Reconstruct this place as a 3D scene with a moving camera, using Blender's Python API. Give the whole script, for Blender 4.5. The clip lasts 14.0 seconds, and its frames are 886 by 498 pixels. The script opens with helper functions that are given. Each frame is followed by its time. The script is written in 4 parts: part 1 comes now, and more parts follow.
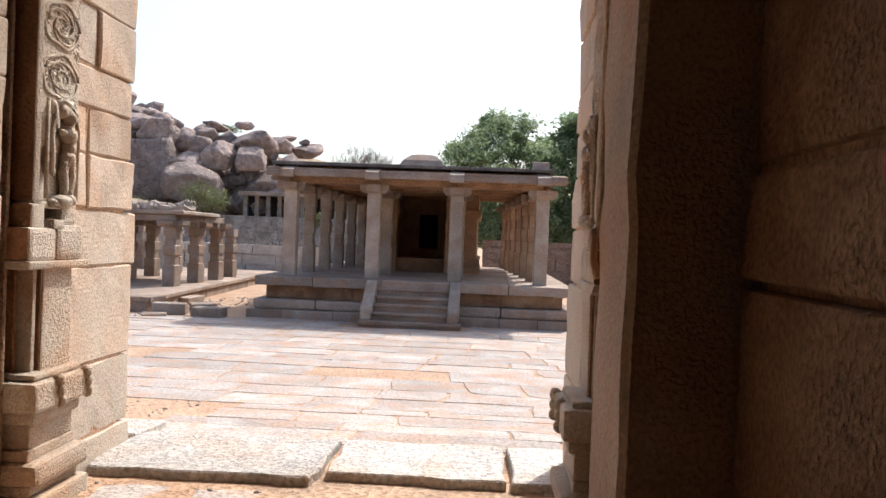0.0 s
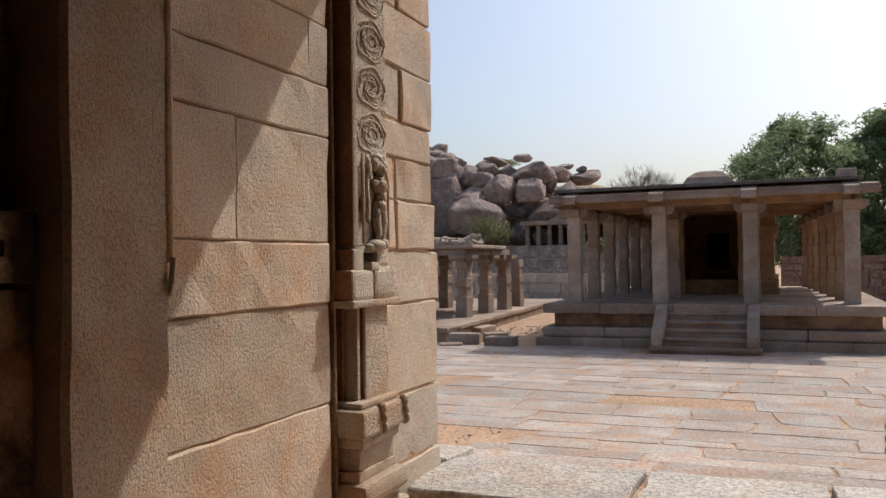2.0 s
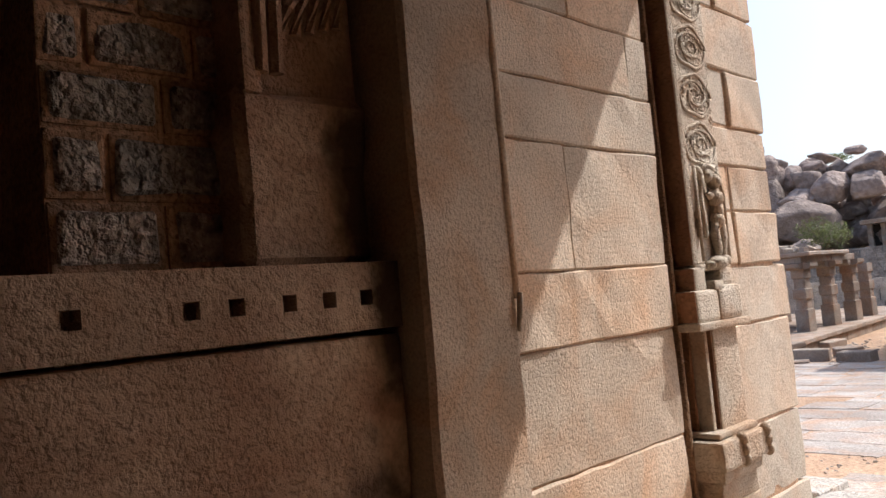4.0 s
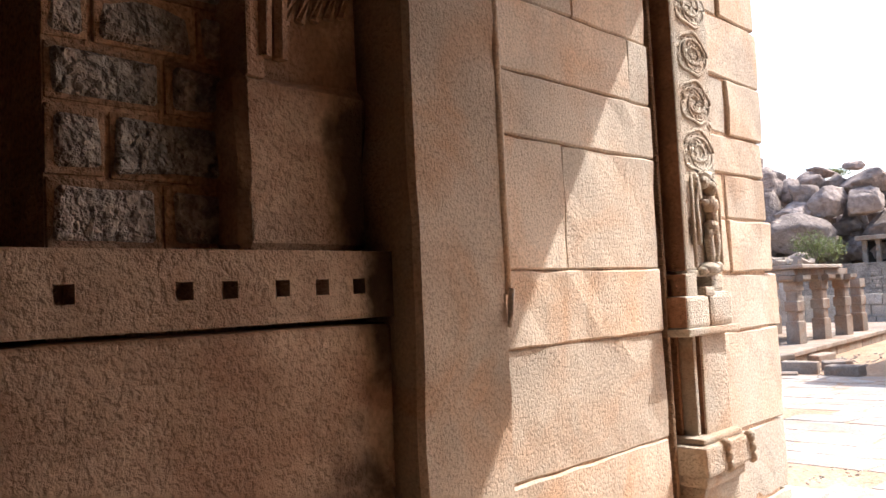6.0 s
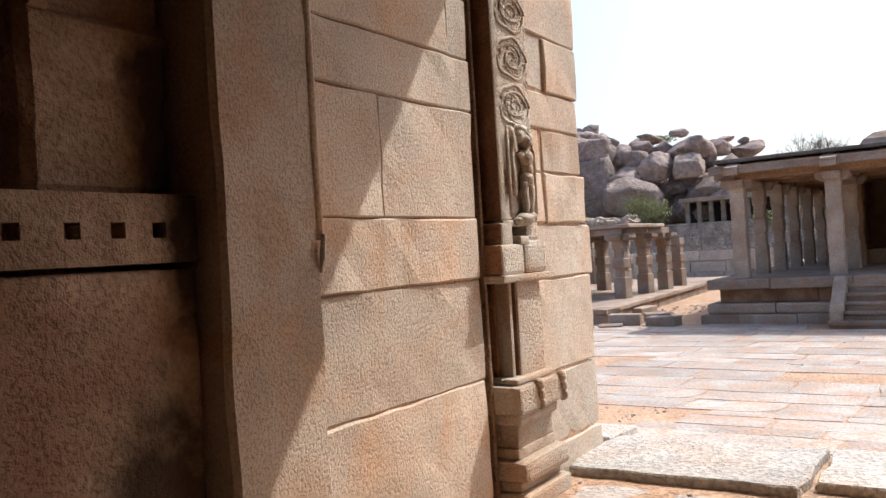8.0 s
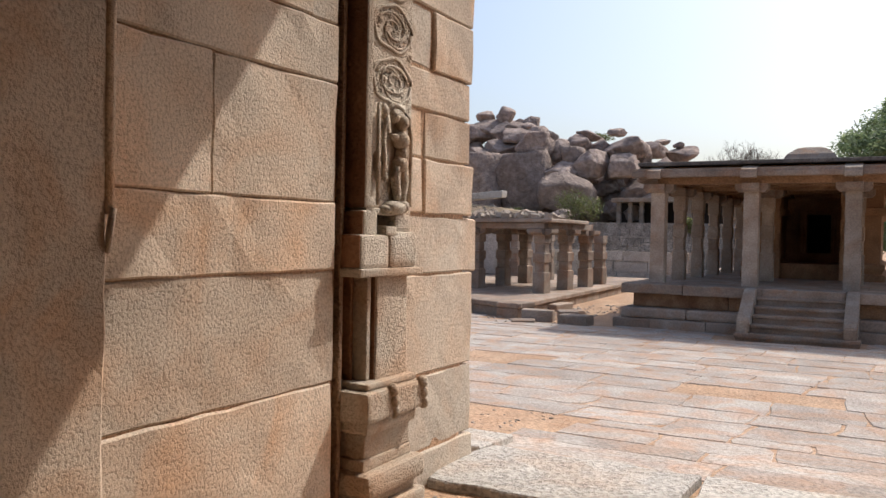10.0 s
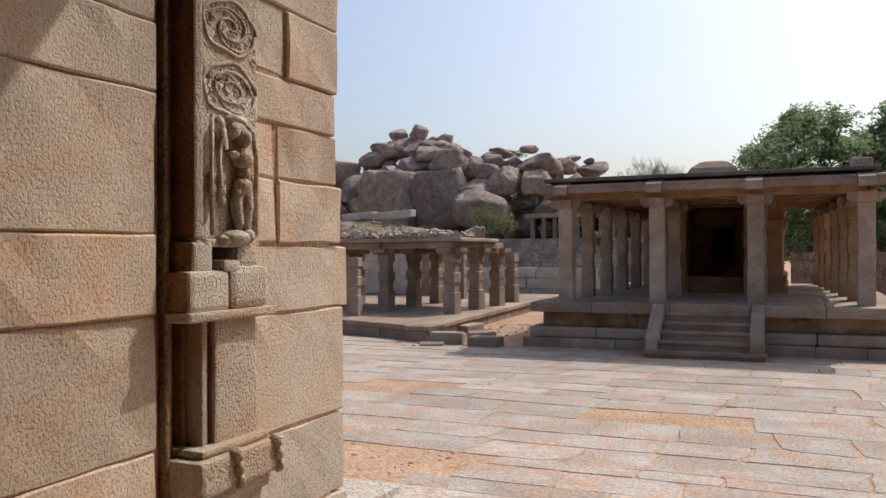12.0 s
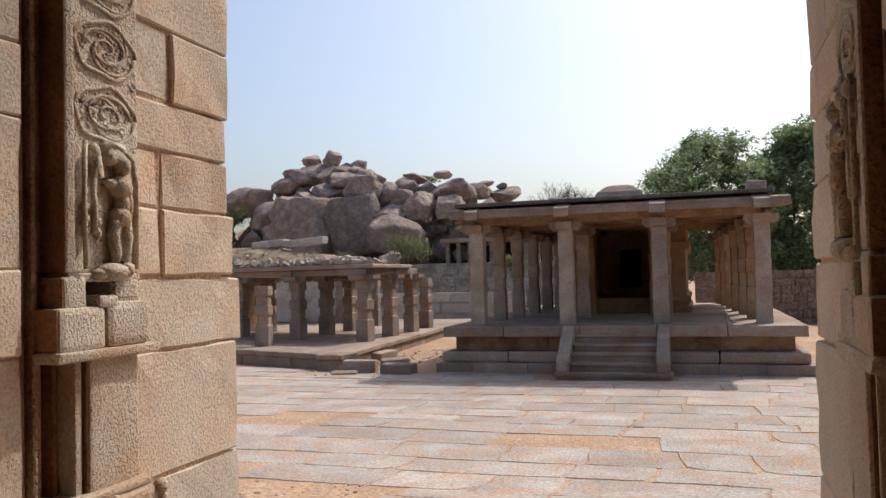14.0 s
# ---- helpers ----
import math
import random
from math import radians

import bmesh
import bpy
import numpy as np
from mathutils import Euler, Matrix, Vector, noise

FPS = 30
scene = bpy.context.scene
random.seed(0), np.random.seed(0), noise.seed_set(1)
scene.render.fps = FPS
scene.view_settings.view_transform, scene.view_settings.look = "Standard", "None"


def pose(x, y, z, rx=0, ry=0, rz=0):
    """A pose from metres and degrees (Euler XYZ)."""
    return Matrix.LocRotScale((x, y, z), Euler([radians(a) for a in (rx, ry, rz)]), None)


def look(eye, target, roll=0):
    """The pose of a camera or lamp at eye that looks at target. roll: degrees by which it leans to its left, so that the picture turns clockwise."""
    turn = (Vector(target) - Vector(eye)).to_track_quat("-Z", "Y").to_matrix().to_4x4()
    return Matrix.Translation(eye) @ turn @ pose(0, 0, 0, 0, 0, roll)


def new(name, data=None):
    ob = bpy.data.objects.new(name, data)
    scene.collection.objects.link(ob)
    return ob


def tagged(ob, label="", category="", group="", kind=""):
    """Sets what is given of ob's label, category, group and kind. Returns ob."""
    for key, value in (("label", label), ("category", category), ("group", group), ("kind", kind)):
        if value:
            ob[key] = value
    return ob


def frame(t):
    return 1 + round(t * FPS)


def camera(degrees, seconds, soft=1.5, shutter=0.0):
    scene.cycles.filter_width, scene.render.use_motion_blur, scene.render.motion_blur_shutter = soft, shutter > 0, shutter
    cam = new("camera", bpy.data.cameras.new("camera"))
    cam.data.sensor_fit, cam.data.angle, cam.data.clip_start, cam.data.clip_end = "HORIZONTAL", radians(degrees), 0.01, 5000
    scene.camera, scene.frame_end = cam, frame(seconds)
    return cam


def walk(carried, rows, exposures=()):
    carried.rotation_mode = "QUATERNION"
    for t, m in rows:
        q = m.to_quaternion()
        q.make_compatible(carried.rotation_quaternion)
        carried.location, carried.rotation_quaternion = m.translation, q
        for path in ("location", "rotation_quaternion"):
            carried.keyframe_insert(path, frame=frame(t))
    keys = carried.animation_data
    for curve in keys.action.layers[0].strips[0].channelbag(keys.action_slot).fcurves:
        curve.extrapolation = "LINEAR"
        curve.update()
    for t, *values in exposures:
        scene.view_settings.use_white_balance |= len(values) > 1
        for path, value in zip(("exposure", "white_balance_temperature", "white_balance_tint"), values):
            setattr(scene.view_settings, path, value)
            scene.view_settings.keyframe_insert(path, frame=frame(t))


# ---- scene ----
cam = camera(56.9, 14.0)
PATH = [
    (0, (1.535, -4.579, 1.697), (1.436, -2.581, 1.67), 2.3),
    (0.5, (1.538, -4.479, 1.702), (1.21, -2.506, 1.711), 1.3),
    (1, (1.552, -4.41, 1.719), (0.842, -2.542, 1.778), 0.3),
    (1.5, (1.543, -4.479, 1.733), (0.878, -2.595, 1.837), 0.6),
    (2, (1.472, -4.621, 1.715), (0.711, -2.772, 1.743), -0.8),
    (2.5, (1.444, -4.572, 1.738), (0.446, -2.842, 1.856), -2.0),
    (3, (1.387, -4.556, 1.711), (0.189, -2.959, 1.823), -4.1),
    (3.5, (1.343, -4.558, 1.723), (-0.008, -3.088, 1.838), -5.1),
    (3.7, (1.323, -4.57, 1.734), (-0.047, -3.118, 1.853), -5.3),
    (5.8, (1.303, -4.605, 1.725), (-0.127, -3.215, 1.885), -4.1),
    (6, (1.330, -4.593, 1.719), (-0.047, -3.147, 1.838), -2.7),
    (6.5, (1.352, -4.542, 1.713), (0.169, -2.93, 1.784), -1.8),
    (7, (1.407, -4.516, 1.716), (0.368, -2.809, 1.806), -1.9),
    (7.5, (1.457, -4.466, 1.69), (0.442, -2.745, 1.785), -2.2),
    (8, (1.461, -4.535, 1.639), (0.365, -2.862, 1.651), -3.5),
    (8.5, (1.47, -4.475, 1.64), (0.386, -2.798, 1.52), -1.9),
    (9, (1.546, -4.266, 1.655), (0.571, -2.52, 1.599), 2.2),
    (9.2, (1.56, -4.22, 1.654), (0.614, -2.458, 1.61), 1.1),
    (11.3, (1.566, -3.478, 1.729), (0.572, -1.743, 1.706), 1.2),
    (11.5, (1.581, -3.426, 1.727), (0.615, -1.675, 1.721), -1.1),
    (12, (1.545, -3.334, 1.738), (0.76, -1.495, 1.747), -0.3),
    (12.5, (1.555, -3.258, 1.758), (0.667, -1.466, 1.778), -0.6),
    (13, (1.583, -3.217, 1.758), (0.803, -1.376, 1.822), -1.6),
    (13.5, (1.606, -3.225, 1.752), (0.942, -1.34, 1.829), -2.1),
    (14, (1.607, -3.219, 1.752), (1.014, -1.31, 1.82), -1.4),
]
STOPS = [(0, 0.8), (0.5, 1.02), (1.0, 0.58), (1.5, 0.1), (2.0, 0.0), (2.5, 0.02), (3.0, 0.52), (3.7, 0.62), (5.8, 1.45), (6.3, 1.4), (7.0, 0.88), (7.5, 0.8), (8.5, 0.65), (9.0, 0.55), (11.5, 0.06), (14.0, 0.16)]
WHITE = {3.0: 6050, 3.7: 5950, 0: 6000, 0.5: 6000, 1.0: 6050, 5.8: 5950, 6.3: 5950, 7.0: 5950, 7.5: 5950, 8.5: 5950, 9.0: 6050}
EXPOSURES = [(t, e, WHITE.get(t, 6250), 10) for t, e in STOPS]
walk(cam, [(t, look(e, g, r)) for t, e, g, r in PATH], EXPOSURES)

# ---- world and sun ----
SUN_DX, SUN_DY, SUN_DZ = 0.36, 0.73, 1.0
world = bpy.data.worlds.new("sky")
scene.world = world
world.use_nodes = True
wn, wl = world.node_tree.nodes, world.node_tree.links
sky = wn.new("ShaderNodeTexSky")
sky.sky_type = "NISHITA"
sky.sun_disc = False
sky.sun_elevation = math.atan2(SUN_DZ, math.hypot(SUN_DX, SUN_DY))
sky.sun_rotation = math.atan2(SUN_DX, SUN_DY)
sky.dust_density = 4.2
sky.air_density = 1.0
sky.ozone_density = 1.0
wl.new(sky.outputs[0], wn["Background"].inputs[0])
wn["Background"].inputs[1].default_value = 0.15
sun_data = bpy.data.lights.new("sun", "SUN")
sun_data.energy = 3.2
sun_data.angle = radians(0.5)
sun_data.color = (1.0, 0.94, 0.855)
sun = new("sun", sun_data)
sun.matrix_world = look((SUN_DX * 20, SUN_DY * 20, SUN_DZ * 20), (0, 0, 0))


# ---- materials ----
def stone(name, dark, light, stain, grain=55.0, bump=0.5, pit=0.02, rough=0.9, stain_amount=0.5, vary=0.16, speckle=1.0, tint=None, dent=0.0, dark_patches=()):
    """Rough stone: broad tone, stains, grain, chisel pits, and a tone of its own for each piece."""
    m = bpy.data.materials.new(name)
    m.use_nodes = True
    n, l = m.node_tree.nodes, m.node_tree.links
    bsdf = n["Principled BSDF"]
    bsdf.inputs["Roughness"].default_value = rough
    bsdf.inputs["Specular IOR Level"].default_value = 0.25
    geo = n.new("ShaderNodeNewGeometry")

    def noise_tex(scale, detail, distort=0.0):
        t = n.new("ShaderNodeTexNoise")
        t.inputs["Scale"].default_value = scale
        t.inputs["Detail"].default_value = detail
        t.inputs["Distortion"].default_value = distort
        l.new(geo.outputs["Position"], t.inputs["Vector"])
        return t

    def ramp(fac, a, b, lo=0.0, hi=1.0):
        r = n.new("ShaderNodeMapRange")
        r.inputs[1].default_value, r.inputs[2].default_value = a, b
        r.inputs[3].default_value, r.inputs[4].default_value = lo, hi
        l.new(fac, r.inputs[0])
        return r.outputs[0]

    def mix(fac, a, b, kind="MIX"):
        x = n.new("ShaderNodeMix")
        x.data_type, x.blend_type = "RGBA", kind
        for sock, val in ((x.inputs[0], fac), (x.inputs[6], a), (x.inputs[7], b)):
            if isinstance(val, (int, float)):
                sock.default_value = val
            elif isinstance(val, tuple):
                sock.default_value = (*val, 1)
            else:
                l.new(val, sock)
        return x.outputs[2]

    broad = noise_tex(1.7, 5.0, 0.6)
    fine = noise_tex(grain, 4.0)
    mid = noise_tex(7.0, 4.0, 0.3)
    blotch = noise_tex(2.6, 3.5, 0.8)
    col = mix(ramp(broad.outputs[0], 0.34, 0.66), dark, light)
    col = mix(ramp(blotch.outputs[0], 0.44, 0.70, 0.0, stain_amount), col, stain)
    speck = ramp(fine.outputs[0], 0.3, 0.7, 1 - 0.38 * speckle, 1 + 0.32 * speckle)
    comb = n.new("ShaderNodeCombineColor")
    for i in range(3):
        l.new(speck, comb.inputs[i])
    col = mix(1.0, col, comb.outputs[0], "MULTIPLY")
    info = n.new("ShaderNodeObjectInfo")
    tone = ramp(info.outputs["Random"], 0.0, 1.0, 1.0 - vary, 1.0 + vary)
    comb2 = n.new("ShaderNodeCombineColor")
    for i in range(3):
        l.new(tone, comb2.inputs[i])
    col = mix(1.0, col, comb2.outputs[0], "MULTIPLY")
    if tint:
        # some stones of the same wall come from a greyer bed
        other = n.new("ShaderNodeMath")
        other.operation = "MULTIPLY_ADD"
        l.new(info.outputs["Random"], other.inputs[0])
        other.inputs[1].default_value, other.inputs[2].default_value = 37.0, 0.13
        frac = n.new("ShaderNodeMath")
        frac.operation = "FRACT"
        l.new(other.outputs[0], frac.inputs[0])
        col = mix(ramp(frac.outputs[0], 0.25, 1.0, 0.0, 0.6), col, mix(1.0, tint, comb.outputs[0], "MULTIPLY"))
    for centre, size in dark_patches:
        # near-black patches with ragged edges round the given centres
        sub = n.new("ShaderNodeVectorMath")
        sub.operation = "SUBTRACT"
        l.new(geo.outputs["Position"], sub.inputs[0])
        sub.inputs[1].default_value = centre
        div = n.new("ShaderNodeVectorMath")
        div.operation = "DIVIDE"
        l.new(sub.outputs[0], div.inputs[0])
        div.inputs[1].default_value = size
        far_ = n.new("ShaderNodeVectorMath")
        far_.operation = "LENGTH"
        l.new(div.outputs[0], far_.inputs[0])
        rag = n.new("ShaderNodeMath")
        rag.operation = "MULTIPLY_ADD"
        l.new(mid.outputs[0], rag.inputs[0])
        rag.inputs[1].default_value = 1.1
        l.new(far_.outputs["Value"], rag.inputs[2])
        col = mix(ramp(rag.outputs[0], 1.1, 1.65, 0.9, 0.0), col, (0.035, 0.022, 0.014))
    l.new(col, bsdf.inputs["Base Color"])
    pits = ramp(fine.outputs[0], 0.27, 0.52, 0.0, 1.0)
    grit = noise_tex(grain * 2.6, 2.0)
    add = n.new("ShaderNodeMath")
    add.operation = "MULTIPLY_ADD"
    l.new(grit.outputs[0], add.inputs[0])
    add.inputs[1].default_value = 0.5
    l.new(pits, add.inputs[2])
    add2 = n.new("ShaderNodeMath")
    add2.operation = "MULTIPLY_ADD"
    l.new(mid.outputs[0], add2.inputs[0])
    add2.inputs[1].default_value = 1.3
    l.new(add.outputs[0], add2.inputs[2])
    if dent:
        # point-chisel dents, a finger's width across
        dents = noise_tex(36.0, 2.0)
        add3 = n.new("ShaderNodeMath")
        add3.operation = "MULTIPLY_ADD"
        l.new(ramp(dents.outputs[0], 0.25, 0.5), add3.inputs[0])
        add3.inputs[1].default_value = dent
        l.new(add2.outputs[0], add3.inputs[2])
        add2 = add3
    bmp = n.new("ShaderNodeBump")
    bmp.inputs["Strength"].default_value = bump
    bmp.inputs["Distance"].default_value = pit
    l.new(add2.outputs[0], bmp.inputs["Height"])
    l.new(bmp.outputs[0], bsdf.inputs["Normal"])
    return m


M_GATE = stone("warm granite", (0.44, 0.35, 0.265), (0.63, 0.495, 0.37), (0.57, 0.345, 0.20), 80, 0.36, 0.009, stain_amount=0.75, vary=0.15, speckle=0.6, tint=(0.47, 0.42, 0.345), dent=0.3)
# ochre stained, and toned down further to hold the passage's shade
M_GATE_IN = stone("shade-darkened ochre stained granite", (0.235, 0.14, 0.08), (0.375, 0.25, 0.155), (0.14, 0.07, 0.04), 60, 0.7, 0.014, stain_amount=0.8, speckle=0.7, dent=0.4)
M_INNER = stone("dark-patched ochre granite", (0.36, 0.23, 0.145), (0.54, 0.385, 0.26), (0.27, 0.135, 0.08), 58, 0.5, 0.012, stain_amount=0.75, vary=0.08, speckle=0.55, dent=0.5,
                dark_patches=(((-0.8, -2.76, 2.15), (0.5, 0.14, 0.42)), ((-0.74, -2.83, 0.75), (0.5, 0.30, 0.62)), ((-0.72, -2.72, 1.72), (0.5, 0.12, 0.3)), ((-0.74, -4.1, 0.9), (0.5, 0.3, 0.4))))
# red ochre stain, darkened to carry the shade of grooves and sides
M_RED = stone("red ochre stained and shaded stone", (0.20, 0.095, 0.05), (0.31, 0.165, 0.09), (0.12, 0.055, 0.03), 50, 0.6, 0.012, speckle=0.6)
M_MORTAR = stone("reddish joint mortar", (0.42, 0.255, 0.15), (0.53, 0.345, 0.22), (0.30, 0.16, 0.09), 60, 0.6, 0.01)
M_CARVE = stone("carved granite", (0.43, 0.355, 0.272), (0.55, 0.475, 0.38), (0.44, 0.275, 0.165), 80, 0.7, 0.011, stain_amount=0.7, vary=0.08, speckle=0.45)
M_PAV = stone("grey pavilion granite", (0.225, 0.175, 0.136), (0.355, 0.29, 0.235), (0.30, 0.17, 0.10), 34, 0.5, 0.012, stain_amount=0.65, speckle=0.5)
M_COL = stone("pale pavilion granite", (0.31, 0.25, 0.195), (0.44, 0.375, 0.305), (0.27, 0.165, 0.10), 34, 0.5, 0.012, stain_amount=0.5, speckle=0.5)
M_MASON = stone("grey-brown masonry", (0.34, 0.30, 0.25), (0.56, 0.51, 0.43), (0.44, 0.27, 0.18), 26, 1.0, 0.025, vary=0.25, dent=1.0)
# column granite with the east row's orange light put into the colour
M_WARM = stone("warm-lit column granite", (0.32, 0.20, 0.115), (0.43, 0.305, 0.20), (0.24, 0.135, 0.075), 34, 0.5, 0.012, speckle=0.5)
# inner pavilion granite, its orange holds the warm light bounced off the ground
M_PAV_IN = stone("warm-lit inner granite", (0.28, 0.165, 0.09), (0.39, 0.245, 0.145), (0.17, 0.095, 0.055), 34, 0.5, 0.012, speckle=0.6)
M_ROOF = stone("weathered roof slab", (0.10, 0.09, 0.08), (0.20, 0.18, 0.16), (0.07, 0.06, 0.055), 30, 0.5, 0.02)
M_CAP = stone("pale worn cap stone", (0.45, 0.41, 0.36), (0.58, 0.54, 0.48), (0.35, 0.28, 0.2), 40, 0.4, 0.01)
M_SLAB = stone("worn paving granite", (0.33, 0.278, 0.236), (0.42, 0.378, 0.335), (0.43, 0.255, 0.155), 34, 0.6, 0.012, stain_amount=0.7, vary=0.12, speckle=0.8, dent=0.3)
M_SILL = stone("pale grey sill granite", (0.39, 0.36, 0.32), (0.50, 0.465, 0.415), (0.42, 0.29, 0.19), 34, 0.7, 0.014, stain_amount=0.45, vary=0.1, speckle=0.8, dent=0.5)
M_DIRT = stone("red sandy earth", (0.35, 0.215, 0.13), (0.44, 0.295, 0.19), (0.32, 0.235, 0.165), 30, 0.6, 0.02)
M_ROCK = stone("boulder granite", (0.25, 0.187, 0.155), (0.39, 0.31, 0.265), (0.17, 0.125, 0.10), 3.0, 0.6, 0.1, stain_amount=0.45, vary=0.25, speckle=0.45)
M_RUBBLE = stone("grey rubble", (0.19, 0.18, 0.165), (0.33, 0.315, 0.29), (0.11, 0.1, 0.09), 14, 0.7, 0.03, vary=0.3)
M_BRICK = stone("reddish rubble masonry", (0.33, 0.22, 0.16), (0.42, 0.33, 0.26), (0.24, 0.14, 0.1), 16, 0.7, 0.03, vary=0.25)
M_SCRUB = stone("dry scrub earth", (0.23, 0.16, 0.10), (0.33, 0.24, 0.16), (0.10, 0.12, 0.04), 3, 0.6, 0.1)


def plain(name, color, rough=0.8):
    m = bpy.data.materials.new(name)
    m.use_nodes = True
    b = m.node_tree.nodes["Principled BSDF"]
    b.inputs["Base Color"].default_value = (*color, 1)
    b.inputs["Roughness"].default_value = rough
    return m


def foliage(name, a, b):
    m = bpy.data.materials.new(name)
    m.use_nodes = True
    n, l = m.node_tree.nodes, m.node_tree.links
    bs = n["Principled BSDF"]
    bs.inputs["Roughness"].default_value = 0.55
    geo = n.new("ShaderNodeNewGeometry")
    mx = n.new("ShaderNodeMix")
    mx.data_type = "RGBA"
    mx.inputs[6].default_value, mx.inputs[7].default_value = (*a, 1), (*b, 1)
    l.new(geo.outputs["Random Per Island"], mx.inputs[0])
    l.new(mx.outputs[2], bs.inputs["Base Color"])
    tr = n.new("ShaderNodeBsdfTranslucent")
    l.new(mx.outputs[2], tr.inputs[0])
    sh = n.new("ShaderNodeMixShader")
    sh.inputs[0].default_value = 0.45
    l.new(bs.outputs[0], sh.inputs[1])
    l.new(tr.outputs[0], sh.inputs[2])
    l.new(sh.outputs[0], n["Material Output"].inputs[0])
    return m


M_LEAF = foliage("neem leaves", (0.13, 0.185, 0.085), (0.32, 0.39, 0.20))
M_BUSH = foliage("dusty shrub leaves", (0.09, 0.11, 0.03), (0.17, 0.19, 0.07))
M_BARK = stone("grey bark", (0.12, 0.09, 0.07), (0.2, 0.16, 0.13), (0.07, 0.05, 0.04), 25, 0.6, 0.02)
M_IRON = plain("rusted iron", (0.10, 0.055, 0.035), 0.7)
# near-black, paints the deep shade at the back of openings
M_DARK = plain("shade-dark stone", (0.035, 0.026, 0.02), 0.95)


# ---- mesh helpers ----
def mesh_of(name, bm, material, smooth=False):
    me = bpy.data.meshes.new(name)
    bmesh.ops.recalc_face_normals(bm, faces=bm.faces)
    bm.to_mesh(me)
    bm.free()
    me.materials.append(material)
    if smooth:
        for p in me.polygons:
            p.use_smooth = True
    return me


def part(name, bm, material, parent=None, label="", smooth=False):
    ob = new(name, mesh_of(name, bm, material, smooth))
    if parent is not None:
        ob.parent = parent
    if label:
        ob["label"] = label
    return ob


def thing(name, label, category, group="", kind="", at=(0, 0, 0)):
    ob = new(name)
    ob.location = at
    ob.empty_display_size = 0.2
    return tagged(ob, label, category, group, kind)


def rough_block(lo, hi, bevel=0.012, wobble=0.006, cut=0, bm=None):
    """A dressed stone block: bevelled, with slightly uneven corners; cut adds facets along it."""
    own = bm is None
    bm = bmesh.new() if own else bm
    lo, hi = Vector(lo), Vector(hi)
    c, s = (lo + hi) / 2, hi - lo
    made = bmesh.ops.create_cube(bm, size=1.0)["verts"]
    for v in made:
        v.co = Vector((v.co.x * s.x, v.co.y * s.y, v.co.z * s.z)) + c
        v.co += Vector((random.uniform(-1, 1), random.uniform(-1, 1), random.uniform(-1, 1))) * wobble
    edges = list({e for v in made for e in v.link_edges})
    if cut:
        bmesh.ops.subdivide_edges(bm, edges=edges, cuts=cut, use_grid_fill=True)
        for v in bm.verts:
            v.co += Vector((random.uniform(-1, 1), random.uniform(-1, 1), random.uniform(-1, 1))) * wobble * 0.8
    if bevel and not cut:
        bmesh.ops.bevel(bm, geom=edges, offset=min(bevel, min(s) * 0.3), segments=2, affect="EDGES", profile=0.6)
    return bm


def chipped_block(lo, hi, bevel=0.012, wave=0.006):
    """A hewn block whose faces and arrises are slightly uneven, with worn edges."""
    lo, hi = Vector(lo), Vector(hi)
    c, d = (lo + hi) / 2, hi - lo
    bm = bmesh.new()
    bmesh.ops.create_cube(bm, size=1.0)
    for v in bm.verts:
        v.co = Vector((v.co.x * d.x, v.co.y * d.y, v.co.z * d.z)) + c
    bmesh.ops.bevel(bm, geom=list(bm.edges), offset=bevel, segments=1, affect="EDGES")
    for axis in (1, 2):
        n_ = int(d[axis] / 0.13)
        for i in range(1, n_):
            co, no = lo.copy(), Vector((0, 0, 0))
            co[axis] += d[axis] * i / n_
            no[axis] = 1
            bmesh.ops.bisect_plane(bm, geom=bm.verts[:] + bm.edges[:] + bm.faces[:], plane_co=co, plane_no=no)
    seed_v = Vector((random.uniform(0, 50), random.uniform(0, 50), 0))
    for v in bm.verts:
        q = v.co + seed_v
        k = wave * (1.6 if min(abs(v.co.y - lo.y), abs(v.co.y - hi.y), abs(v.co.z - lo.z), abs(v.co.z - hi.z)) < 0.02 else 0.7)
        v.co += Vector((noise.noise(q * 5.5), noise.noise(q * 6.5 + Vector((9, 0, 0))) * 0.6, noise.noise(q * 6.5 + Vector((0, 7, 0))) * 0.6)) * k
    return bm


def profile_block(x0, x1, y0, y1, steps, bm=None):
    """A stack of mouldings: steps of (z, outward reach) round a rectangle."""
    bm = bm or bmesh.new()
    rings = []
    for z, r in steps:
        rings.append([bm.verts.new(p) for p in ((x0 - r, y0 - r, z), (x1 + r, y0 - r, z), (x1 + r, y1 + r, z), (x0 - r, y1 + r, z))])
    for a, b in zip(rings, rings[1:]):
        for i in range(4):
            bm.faces.new((a[i], a[(i + 1) % 4], b[(i + 1) % 4], b[i]))
    bm.faces.new(rings[0][::-1])
    bm.faces.new(rings[-1])
    return bm


